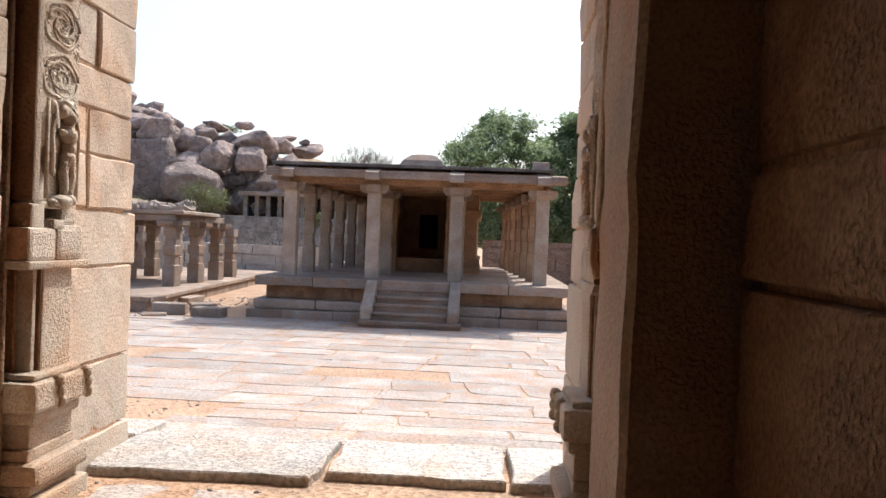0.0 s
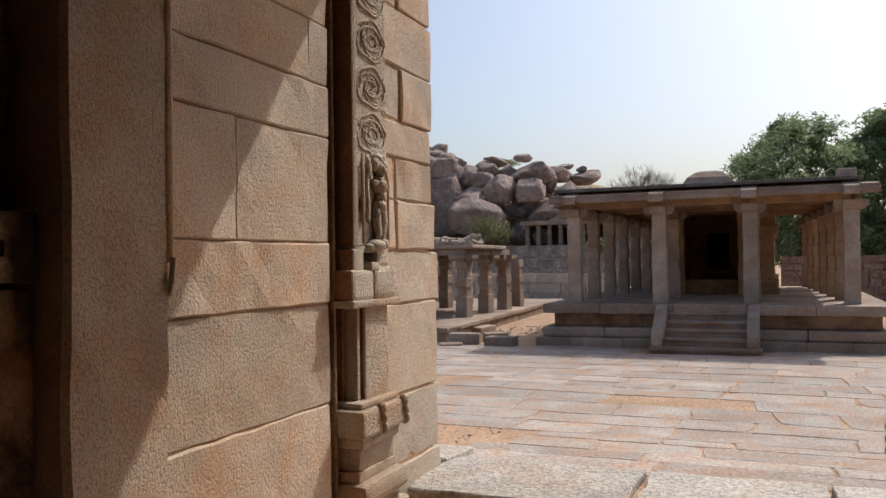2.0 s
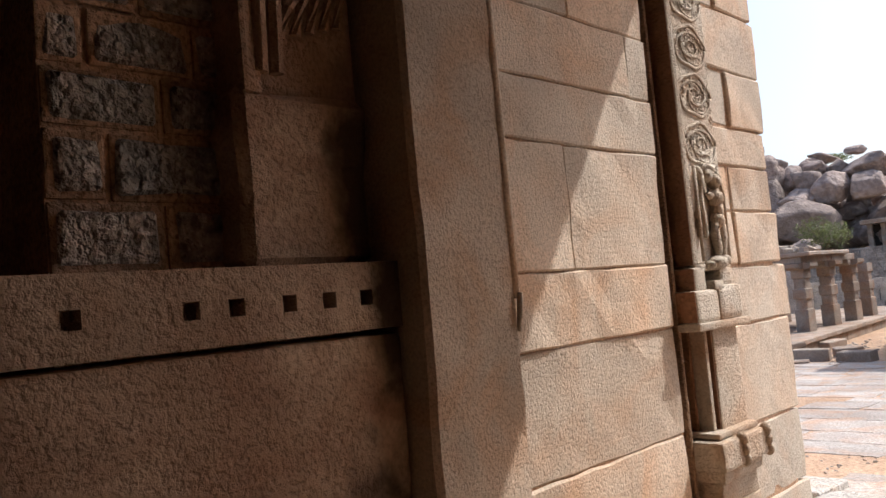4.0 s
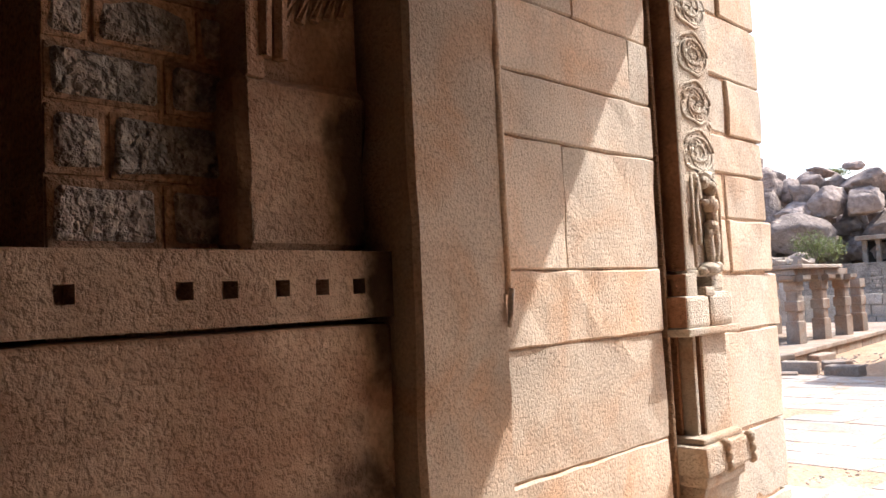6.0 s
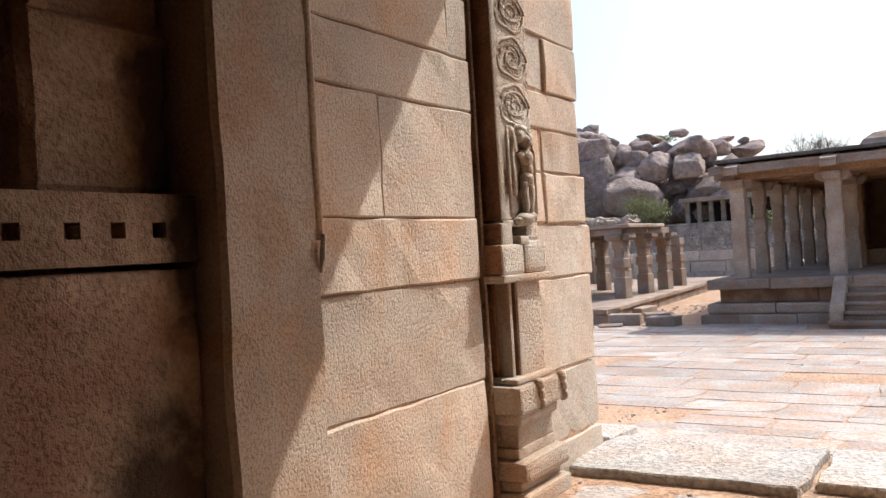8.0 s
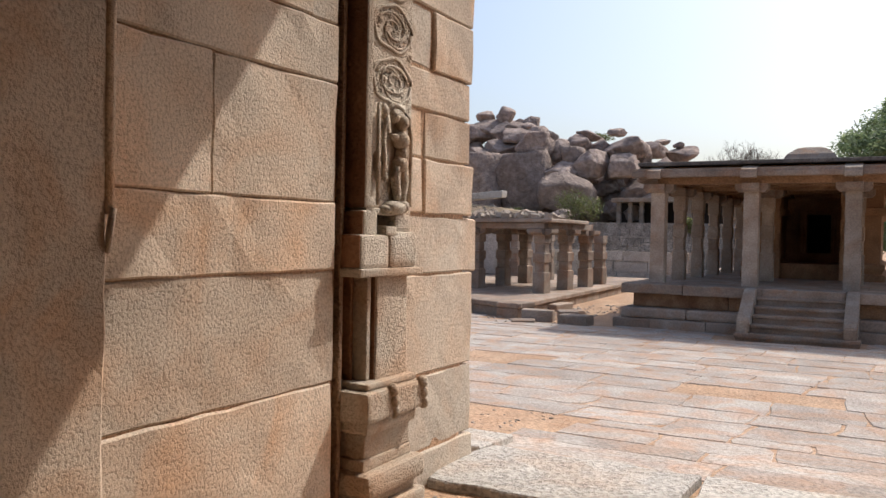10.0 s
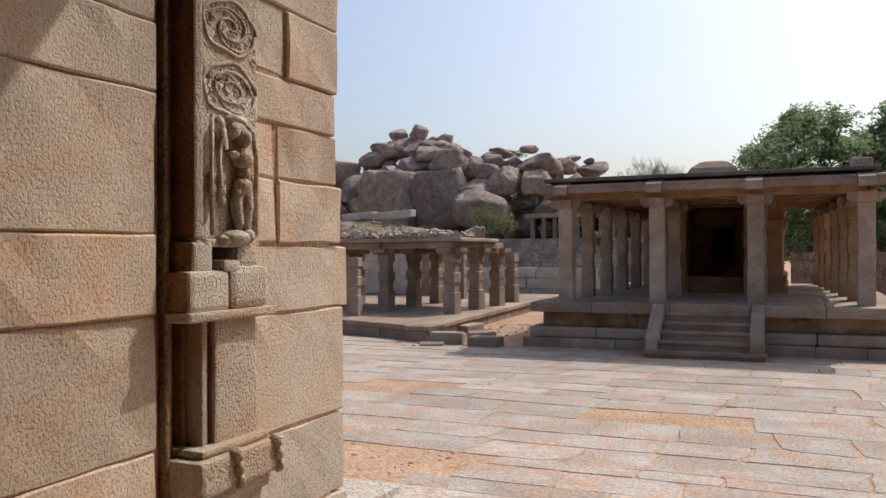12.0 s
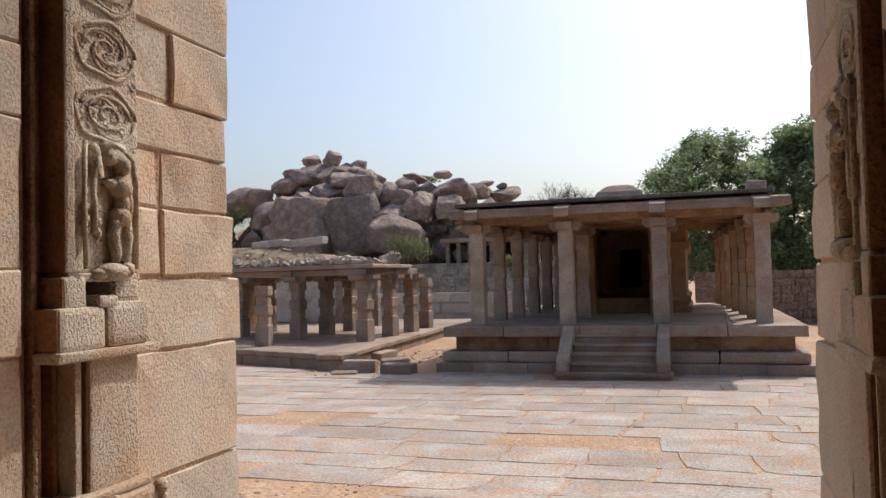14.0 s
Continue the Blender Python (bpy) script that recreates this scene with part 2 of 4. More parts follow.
def tube(points, radius, sides=6, bm=None, taper=1.0):
    bm = bm or bmesh.new()
    pts = [Vector(p) for p in points]
    rings = []
    for i, p in enumerate(pts):
        d = (pts[min(i + 1, len(pts) - 1)] - pts[max(i - 1, 0)]).normalized()
        a = d.orthogonal().normalized()
        b = d.cross(a)
        r = radius * (1 + (taper - 1) * i / max(1, len(pts) - 1))
        rings.append([bm.verts.new(p + (a * math.cos(6.2832 * k / sides) + b * math.sin(6.2832 * k / sides)) * r) for k in range(sides)])
    for a, b in zip(rings, rings[1:]):
        # match the nearest start so that the tube does not twist
        off = min(range(sides), key=lambda o: (b[o].co - a[0].co).length)
        for k in range(sides):
            bm.faces.new((a[k], a[(k + 1) % sides], b[(k + 1 + off) % sides], b[(k + off) % sides]))
    bm.faces.new(rings[0][::-1])
    bm.faces.new(rings[-1])
    return bm


def ball(center, radii, bm, sub=2, rot=None):
    made = bmesh.ops.create_icosphere(bm, subdivisions=sub, radius=1.0)["verts"]
    for v in made:
        p = Vector((v.co.x * radii[0], v.co.y * radii[1], v.co.z * radii[2]))
        v.co = (rot @ p if rot else p) + Vector(center)


def ground_z(x, y):
    """The court lies level and rises gently to the gate's sill."""
    k = min(1.0, max(0.0, (4.2 - y) / 3.7))
    return 0.26 * k * k * (3 - 2 * k)


# ---- ground ----
def build_ground():
    bm = bmesh.new()
    xs = [-900, -200, -60, -25] + [-14 + i for i in range(27)] + [25, 60, 200, 900]
    ys = [-300, -60, -20, -9] + [-6 + 0.5 * i for i in range(40)] + [16, 20, 26, 34, 46, 60, 90, 200, 1200]
    grid = [[bm.verts.new((x, y, ground_z(x, y) - 0.009 + 0.008 * noise.noise((x, y, 0)))) for x in xs] for y in ys]
    for j in range(len(ys) - 1):
        for i in range(len(xs) - 1):
            bm.faces.new((grid[j][i], grid[j][i + 1], grid[j + 1][i + 1], grid[j + 1][i]))
    tagged(part("ground", bm, M_DIRT, smooth=True), "reddish sandy earth between the stone buildings", "ground", kind="structure")


build_ground()

# ---- gateway ----
XL, XR, YO, ZT = -0.742, 2.10, 0.56, 5.13


def mir(x, side):
    """Mirror a place on the left wall to the right one."""
    return x if side < 0 else XL + XR - x


def sblock(side, x0, x1, y0, y1, z0, z1, bevel=0.012, wob=0.006, bm=None):
    a, b = sorted((mir(x0, side), mir(x1, side)))
    if bm is None and wob >= 0.008:
        return chipped_block((a, y0, z0), (b, y1, z1), bevel, 0.009)
    return rough_block((a, y0, z0), (b, y1, z1), bevel, wob, 0, bm)


def gate_wall(side, name):
    wall = thing(name, "sunlit warm granite gateway wall of large dressed blocks", "wall", kind="structure")
    part("wall_core", sblock(side, -3.2, XL - 0.09, -2.3, YO - 0.1, -0.1, 5.9, 0.0, 0), M_RED, wall)
    part("mortar_bed", sblock(side, XL - 0.3, XL - 0.014, -2.2, -0.835, -0.1, ZT, 0.0, 0), M_MORTAR, wall)
    part("mortar_bed", sblock(side, XL - 0.3, XL + 0.006, -0.24, YO - 0.1, -0.1, ZT, 0.0, 0), M_MORTAR, wall)
    g = 0.003
    joints = [0.1, 0.965, 1.497, 1.815, 2.37, 2.645, 2.965, 3.5, 4.05, 4.6, ZT + 0.02]
    splits = {1: [], 3: [-1.635], 5: [-1.03], 6: [-1.5], 7: [-1.2], 8: [-1.7]}
    for i, (a, b) in enumerate(zip(joints, joints[1:])):
        ys = [-2.2, *splits.get(i, []), -0.83]
        for y0, y1 in zip(ys, ys[1:]):
            part("stone_block", sblock(side, XL - 0.3, XL + random.uniform(-0.006, 0.006), y0 + g, y1 - g, a + g, b - g, 0.008, 0.008), M_GATE, wall)
    outer = [0.1, 0.45, 0.885, 1.45, 1.78, 2.095, 2.36, 2.59, 2.93, 3.3, 3.7, 4.15, 4.65, ZT + 0.02]
    reach = [0.62, 0.60, 0.59, 0.64, 0.56, 0.51, 0.50, 0.52, 0.54, 0.5, 0.56, 0.53, 0.56]
    split_at = {4: -0.045, 5: -0.05, 7: 0.035, 9: 0.0, 11: 0.1}
    for i, (a, b) in enumerate(zip(outer, outer[1:])):
        ys = [-0.25, split_at[i], reach[i]] if i in split_at else [-0.25, reach[i]]
        for k, (y0, y1) in enumerate(zip(ys, ys[1:])):
            h0, h1 = a + random.uniform(0.004, 0.011), b - random.uniform(0.003, 0.008)
            end = random.uniform(0.008, 0.014) if len(ys) > 2 else 0.003
            part("quoin", sblock(side, XL - 0.45, XL + 0.018 + random.uniform(-0.008, 0.012), y0 + (end if k else 0.003), y1 - (0.003 if k or len(ys) == 2 else end), h0, h1, 0.009, 0.009), M_GATE, wall)
    return wall


def proud(o, side):
    """The east pilaster is worn down and stands out less."""
    return o if side < 0 else o * 0.5


def pilaster(side):
    p = thing("pilaster", "carved granite pilaster with scroll panels on a moulded pedestal", "pilaster", "gateway pilasters")

    def stone_at(name, out, y0, y1, z0, z1, bv, wob=0.005, mat=M_CARVE):
        part(name, sblock(side, XL - 0.2, XL + out, y0, y1, z0, z1, bv, wob), mat, p)

    F = proud(0.075, side)
    stone_at("shaft", F, -0.575, -0.285, 0.9, 1.47, 0.012)
    stone_at("shaft", F - 0.03, -0.285, -0.248, 0.9, 1.47, 0.008)
    z = 1.8
    while z < ZT - 0.1:
        h = min(random.uniform(0.5, 0.8), ZT - z)
        stone_at("panel_block", F - 0.012, -0.645, -0.252, z + 0.003, z + h - 0.003, 0.01)
        z += h
    # mouldings and grooves between pilaster and wall, dark red for stain and recess shade
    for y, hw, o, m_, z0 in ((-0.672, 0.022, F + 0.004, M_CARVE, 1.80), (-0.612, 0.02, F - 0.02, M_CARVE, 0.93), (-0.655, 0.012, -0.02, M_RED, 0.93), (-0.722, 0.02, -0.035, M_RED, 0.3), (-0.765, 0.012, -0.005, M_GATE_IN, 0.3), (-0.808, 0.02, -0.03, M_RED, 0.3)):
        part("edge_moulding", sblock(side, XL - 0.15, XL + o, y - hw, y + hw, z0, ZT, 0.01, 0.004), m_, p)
    # pedestal under the figure: ledge, two halves with a slit, worn dado above
    q = 1.0 if side < 0 else 0.5
    for out, y0, y1, z0, z1, bv in ((0.115, -0.775, -0.19, 1.462, 1.505, 0.008), (0.105, -0.765, -0.515, 1.502, 1.67, 0.025), (0.105, -0.506, -0.225, 1.502, 1.685, 0.035),
                                    (0.085, -0.715, -0.60, 1.66, 1.785, 0.014), (0.085, -0.43, -0.27, 1.675, 1.785, 0.03), (0.07, -0.68, -0.255, 1.765, 1.80, 0.008), (0.11, -0.55, -0.44, 1.66, 1.715, 0.02)):
        stone_at("pedestal_stone", out * q, y0, y1, z0, z1, bv)
    # thin dark red strips that paint shade and red stain on the south sides
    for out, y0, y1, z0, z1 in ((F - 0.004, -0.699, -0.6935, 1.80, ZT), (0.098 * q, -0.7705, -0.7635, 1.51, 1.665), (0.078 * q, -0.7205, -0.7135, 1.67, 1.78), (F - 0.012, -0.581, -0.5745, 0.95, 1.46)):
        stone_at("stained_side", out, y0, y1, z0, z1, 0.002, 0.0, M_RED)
    # foot of the pilaster: stacked rolls and fillets
    for (z0, z1, out, y0, y1, bv) in ((0.20, 0.345, 0.165, -0.75, -0.215, 0.02), (0.345, 0.40, 0.115, -0.72, -0.25, 0.012), (0.40, 0.52, 0.165, -0.75, -0.215, 0.055), (0.52, 0.57, 0.10, -0.71, -0.26, 0.01),
                                      (0.57, 0.70, 0.095, -0.69, -0.27, 0.012), (0.70, 0.765, 0.125, -0.72, -0.25, 0.025), (0.765, 0.915, 0.16, -0.76, -0.22, 0.02), (0.91, 0.95, 0.12, -0.71, -0.26, 0.012)):
        stone_at("base_moulding", out, y0, y1, z0, z1, bv)
    for y in (-0.54, -0.255):
        bm = bmesh.new()
        for k in range(3):
            ball((mir(XL + 0.155, side), y + 0.008 * k, 0.90 - 0.055 * k), (0.032, 0.034 - 0.006 * k, 0.036), bm, 2)
        part("base_knob", bm, M_CARVE, p, smooth=True)
    return p


def carved_scroll(side, z):
    """A ring of foliage with an inward curl, in low relief."""
    X = XL + proud(0.075, side) - 0.015
    c = -0.452
    bm = bmesh.new()
    rnd = random.Random(int(z * 1000))
    flip = 1 if int(z / 0.268) % 2 else -1
    ring = [(mir(X, side), c + (0.178 + 0.008 * math.sin(7 * a)) * math.cos(a), z + (0.113 + 0.01 * math.sin(5 * a + 1)) * math.sin(a)) for a in [i * 6.2832 / 36 for i in range(37)]]
    tube(ring, 0.011, 6, bm)
    curl = [(mir(X + 0.004, side), c + flip * 0.14 * (1 - 0.85 * u) * math.cos(u * 11), z + 0.088 * (1 - 0.85 * u) * math.sin(u * 11)) for u in [i / 30 for i in range(31)]]
    tube(curl, 0.009, 6, bm, 0.6)
    for q0 in (0.9, 2.9, 4.6):
        leaf = [(mir(X, side), c + (0.06 + 0.09 * u) * math.cos(q0 + 2.4 * u), z + (0.045 + 0.06 * u) * math.sin(q0 + 2.4 * u)) for u in [i / 8 for i in range(9)]]
        tube(leaf, 0.012, 5, bm, 0.5)
    for k in range(80):
        a, q = rnd.uniform(0, 6.2832), rnd.uniform(0.2, 0.95)
        ball((mir(X - 0.006, side), c + 0.17 * q * math.cos(a), z + 0.105 * q * math.sin(a)), (0.014, rnd.uniform(0.009, 0.022), rnd.uniform(0.008, 0.016)), bm, 1)
    for k in range(26):
        y = rnd.choice((-1, 1)) * rnd.uniform(0.155, 0.185)
        ball((mir(X - 0.008, side), c + y, z + rnd.uniform(-0.13, 0.13)), (0.014, rnd.uniform(0.01, 0.02), rnd.uniform(0.01, 0.022)), bm, 1)
    return bm


def carved_figure(side):
    """A plain standing figure under an arch, in high relief."""
    X = XL + proud(0.075, side) - 0.006
    c, b = -0.452, 1.815
    bm = bmesh.new()

    def at(y, z, r, d=0.0, sub=2):
        ball((mir(X + d, side), c + y, b + z), r, bm, sub)

    def limb(pts, r, tp=0.8):
        tube([(mir(X + 0.02, side), c + y, b + z) for y, z in pts], r, 7, bm, tp)

    # background slab edge and arch
    limb([(0.135, 0.0), (0.14, 0.2), (0.142, 0.36), (0.12, 0.45), (0.06, 0.505), (-0.02, 0.51), (-0.08, 0.475)], 0.015, 1.0)
    limb([(-0.155, 0.0), (-0.16, 0.25), (-0.155, 0.5)], 0.010, 1.0)
    # head with a bun of hair, leaning trunk, arm held up to a branch
    at(0.055, 0.425, (0.042, 0.034, 0.044), 0.02)
    at(-0.005, 0.455, (0.034, 0.036, 0.038), 0.01)
    at(0.05, 0.335, (0.045, 0.055, 0.05), 0.02)
    at(0.055, 0.27, (0.036, 0.034, 0.05), 0.02)
    at(0.045, 0.215, (0.042, 0.05, 0.045), 0.02)
    limb([(0.05, 0.35), (-0.02, 0.345), (-0.075, 0.365), (-0.09, 0.45)], 0.022)
    at(-0.095, 0.465, (0.026, 0.03, 0.04), 0.01)
    limb([(0.09, 0.34), (0.105, 0.27), (0.10, 0.21)], 0.018)
    limb([(0.03, 0.215), (0.0, 0.14), (0.02, 0.06), (0.015, 0.03)], 0.032, 0.6)
    limb([(0.065, 0.215), (0.085, 0.13), (0.07, 0.05), (0.08, 0.03)], 0.032, 0.6)
    for k in range(5):
        limb([(0.04 + 0.004 * k, 0.21), (0.03 + 0.016 * k, 0.13), (0.025 + 0.022 * k, 0.07)], 0.007, 0.8)
    limb([(-0.09, 0.44), (-0.11, 0.32), (-0.10, 0.22), (-0.11, 0.14)], 0.012, 1.0)
    # two small attendants with a cluster of fruit
    for y in (-0.135, -0.075):
        at(y, 0.245, (0.024, 0.024, 0.026), 0.0, 1)
        at(y, 0.195, (0.024, 0.028, 0.034), 0.0, 1)
        at(y + 0.008, 0.145, (0.02, 0.02, 0.03), 0.0, 1)
    for k in range(7):
        at(0.125 - 0.012 * (k % 2), 0.02 + 0.022 * k, (0.016, 0.015, 0.014), 0.0, 1)
    # animal mount under the feet
    at(0.0, -0.01, (0.055, 0.085, 0.038), 0.015)
    at(0.075, 0.0, (0.04, 0.038, 0.034), 0.02)
    at(-0.07, -0.02, (0.035, 0.035, 0.025), 0.01)
    return bm


for side, nm in ((-1, "wall_west"), (1, "wall_east")):
    gate_wall(side, nm)
    pl = pilaster(side)
    z = 2.445
    while z < ZT - 0.15:
        part("carved_scroll", carved_scroll(side, z), M_CARVE, pl, smooth=True)
        z += 0.268
    part("carved_figure", carved_figure(side), M_CARVE, pl, smooth=True)
    # door frame upright that stands proud of the wall
    jamb = thing("door_jamb_" + ("west" if side < 0 else "east"), "tall dressed granite door jamb with a beaded edge", "door jamb", kind="structure")
    xo = -0.615 if side < 0 else XL + XR - 1.865
    part("upright", sblock(side, -1.35, xo, -2.685, -2.205, -0.1, ZT, 0.02, 0.01), M_GATE, jamb)
    part("bead", tube([(mir(xo - 0.012, side), -2.205, 1.72), (mir(xo - 0.012, side), -2.202, 3.2), (mir(xo - 0.012, side), -2.2, ZT)], 0.022, 8), M_GATE, jamb, smooth=True)
    part("bead_tip", tube([(mir(xo, side), -2.21, 1.60), (mir(xo + 0.016, side), -2.218, 1.65), (mir(xo + 0.012, side), -2.2, 1.74)], 0.012, 6), M_GATE, jamb, smooth=True)

# inner chamber, west side: low ledge, band with sockets, recessed masonry, carved post
inner_w = thing("wall_inner_west", "shaded ochre-stained granite wall with a socketed band", "wall", kind="structure")
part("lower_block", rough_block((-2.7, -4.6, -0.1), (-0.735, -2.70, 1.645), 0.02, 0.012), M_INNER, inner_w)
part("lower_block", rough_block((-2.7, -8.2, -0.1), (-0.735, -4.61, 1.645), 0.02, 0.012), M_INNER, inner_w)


def socket_band():
    """A long band stone pierced by square sockets."""
    bm = bmesh.new()
    x, z0, z1 = -0.715, 1.665, 1.885
    h0, h1, w = 1.745, 1.795, 0.026
    cuts = [-4.75]
    for y in (-4.45, -4.22, -4.01, -3.79, -3.47, -3.33, -3.15, -3.0, -2.85):
        cuts += [y - w, y + w]
    cuts += [-2.70]
    for k, (a, b) in enumerate(zip(cuts, cuts[1:])):
        zs = [z0, h0, h1, z1]
        for m, (c, d) in enumerate(zip(zs, zs[1:])):
            if k % 2 == 1 and m == 1:
                deep = x - 0.07
                q = [(x, a, c), (x, b, c), (x, b, d), (x, a, d)]
                i = [(deep, p[1], p[2]) for p in q]
                for s in range(4):
                    bm.faces.new([bm.verts.new(p) for p in (q[s], q[(s + 1) % 4], i[(s + 1) % 4], i[s])])
                bm.faces.new([bm.verts.new(p) for p in i])
            else:
                bm.faces.new([bm.verts.new(p) for p in ((x, a, c), (x, b, c), (x, b, d), (x, a, d))])
    e0, e1 = cuts[0], cuts[-1]
    for q in (((x, e0, z1), (x, e1, z1), (-1.5, e1, z1), (-1.5, e0, z1)), ((x, e0, z0), (x, e1, z0), (-1.5, e1, z0), (-1.5, e0, z0)),
              ((x, e1, z0), (x, e1, z1), (-1.5, e1, z1), (-1.5, e1, z0)), ((x, e0, z0), (x, e0, z1), (-1.5, e0, z1), (-1.5, e0, z0))):
        bm.faces.new([bm.verts.new(p) for p in q])
    bmesh.ops.remove_doubles(bm, verts=bm.verts, dist=0.0005)
    return bm


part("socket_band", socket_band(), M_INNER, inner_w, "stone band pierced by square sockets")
part("wall_core", rough_block((-1.9, -3.745, 1.6), (-0.957, -2.5, ZT), 0.0, 0), M_MORTAR, inner_w)
rows_z = [1.893, 2.10, 2.308, 2.484, 2.665, 2.85, 3.05, 3.25, 3.46, 3.66, 3.87, 4.08, 4.29, 4.5, 4.72, ZT]
rows_y = [[-3.405], [-3.571], [-3.393], [-3.61, -3.285], [-3.45], [-3.6, -3.3]]
for row, (za, zb) in enumerate(zip(rows_z, rows_z[1:])):
    ys = [-3.75, *rows_y[row % 6], -3.17]
    for a, b in zip(ys, ys[1:]):
        # drafted margin with a rough boss left standing in the middle
        face = -0.945 + random.uniform(-0.005, 0.005)
        stone_ob = part("masonry_stone", rough_block((-1.2, a + 0.006, za + 0.006), (face, b - 0.006, zb - 0.006), 0.008, 0.004), M_MORTAR, inner_w)
        bm = chipped_block((face - 0.02, a + 0.028, za + 0.025), (face + 0.014, b - 0.028, zb - 0.025), 0.01, 0.016)
        part("rough_boss", bm, M_MASON, stone_ob)
post = chipped_block((-1.2, -3.225, 1.886), (-0.80, -2.71, 2.45), 0.03, 0.02)
rough_block((-1.2, -3.20, 2.44), (-0.83, -2.71, 3.3), 0.03, 0.012, 0, post)
rough_block((-1.2, -3.21, 2.43), (-0.79, -3.135, 3.3), 0.02, 0.01, 0, post)
rough_block((-1.2, -3.18, 3.3), (-0.80, -2.71, ZT), 0.03, 0.012, 0, post)
for y in (-3.13, -3.07):
    tube([(-0.80, y, 2.5), (-0.79, y + 0.01, 3.0), (-0.80, y - 0.01, ZT)], 0.025, 6, post)
for k in range(5):
    u = k * 0.06
    tube([(-0.80, -3.05 + u, 2.62 + u * 0.3), (-0.785, -3.02 + u, 2.72 + u * 0.5), (-0.80, -2.93 + u * 0.8, 2.82 + u * 0.2)], 0.018, 6, post)
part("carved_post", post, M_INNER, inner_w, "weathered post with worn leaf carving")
# dark sheet painted for the niche's deep shade; also stops a light leak
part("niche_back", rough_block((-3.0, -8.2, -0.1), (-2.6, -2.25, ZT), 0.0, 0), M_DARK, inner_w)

inner_e = thing("wall_inner_east", "dark reddish granite wall blocks in shade", "wall", kind="structure")
for (a, b) in ((-3.55, -2.70), (-4.7, -3.56), (-6.4, -4.71), (-8.2, -6.41)):
    zz = -0.1
    for h in (1.72, 0.26, 1.0, 1.1, 1.16):
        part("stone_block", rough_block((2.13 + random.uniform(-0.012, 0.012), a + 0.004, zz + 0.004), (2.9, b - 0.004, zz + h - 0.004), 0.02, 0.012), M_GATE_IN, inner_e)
        zz += h
part("wall_core", rough_block((2.16, -8.2, -0.1), (3.4, -2.2, 5.9), 0.0, 0), M_MORTAR, inner_e)
# unseen end wall, added so that the passage stays dark
tagged(part("wall_south", rough_block((-3.0, -8.6, -0.1), (3.2, -8.2, 5.5), 0.0, 0), M_GATE_IN), "unseen dark wall added to shut out light behind the gate passage", "wall", kind="structure")
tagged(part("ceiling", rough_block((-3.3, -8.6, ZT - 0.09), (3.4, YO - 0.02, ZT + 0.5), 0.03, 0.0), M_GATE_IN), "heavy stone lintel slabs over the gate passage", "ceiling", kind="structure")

# ---- main pavilion ----
PX0, PX1, PY0, PZ = -2.62, 2.99, 11.62, 0.82
PYB = 21.6
pav = thing("pavilion", "open grey granite temple pavilion on a stepped moulded plinth", "pavilion", kind="structure")


def plinth_course(z0, z1, reach, n, bev=0.015, mat=M_PAV):
    """One course of the plinth, as stones along the front and the two flanks."""
    cuts = sorted([PX0 - reach] + [PX0 - reach + (PX1 - PX0 + 2 * reach) * (i + random.uniform(-0.25, 0.25)) / n for i in range(1, n)] + [PX1 + reach])
    for a, b in zip(cuts, cuts[1:]):
        part("plinth_stone", rough_block((a + 0.003, PY0 - reach, z0 + 0.003), (b - 0.003, PY0 + 0.7, z1 - 0.002), bev, 0.006), mat, pav)
    for x in (PX0 - reach, PX1 + reach - 0.7):
        y = PY0 + 0.7
        while y < PYB:
            e = min(PYB, y + random.uniform(1.2, 2.0))
            part("plinth_stone", rough_block((x, y + 0.003, z0 + 0.003), (x + 0.7, e - 0.003, z1 - 0.002), bev, 0.006), mat, pav)
            y = e


plinth_course(-0.05, 0.175, 0.44, 8)
plinth_course(0.175, 0.375, 0.34, 5, 0.05)
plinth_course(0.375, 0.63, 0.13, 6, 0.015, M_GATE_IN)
plinth_course(0.63, PZ, 0.32, 5, 0.02)
part("plinth_fill", rough_block((PX0 + 0.3, PY0 + 0.4, -0.05), (PX1 - 0.3, PYB, PZ - 0.02), 0.0, 0), M_PAV, pav)
yy = PY0 + 0.69
while yy < PYB - 0.2:
    e = min(PYB, yy + random.uniform(0.8, 1.2))
    xx = PX0 + 0.36
    while xx < PX1 - 0.37:
        f = min(PX1 - 0.36, xx + random.uniform(1.0, 1.9))
        part("floor_slab", rough_block((xx + 0.004, yy + 0.004, PZ - 0.1), (f - 0.004, e - 0.004, PZ + random.uniform(-0.006, 0.002)), 0.01, 0.003), M_PAV, pav)
        xx = f
    yy = e

# steps with side curbs
for i in range(5):
    z1 = 0.12 + i * 0.14
    y0 = 10.33 + (0 if i == 0 else 0.18 + 0.24 * (i - 1))
    xa, xb = (-0.72, 1.17) if i == 0 else (-0.50, 0.93)
    tread = 0.055 if i else 0.075
    part("riser", rough_block((xa + 0.01, y0 + 0.045, -0.04 if i < 2 else z1 - 0.2), (xb - 0.01, 11.4, z1 - tread), 0.008, 0.004), M_PAV, pav)
    part("tread", rough_block((xa, y0, z1 - tread), (xb, 11.4 if i == 4 else y0 + 0.34, z1), 0.02, 0.008), M_PAV, pav)
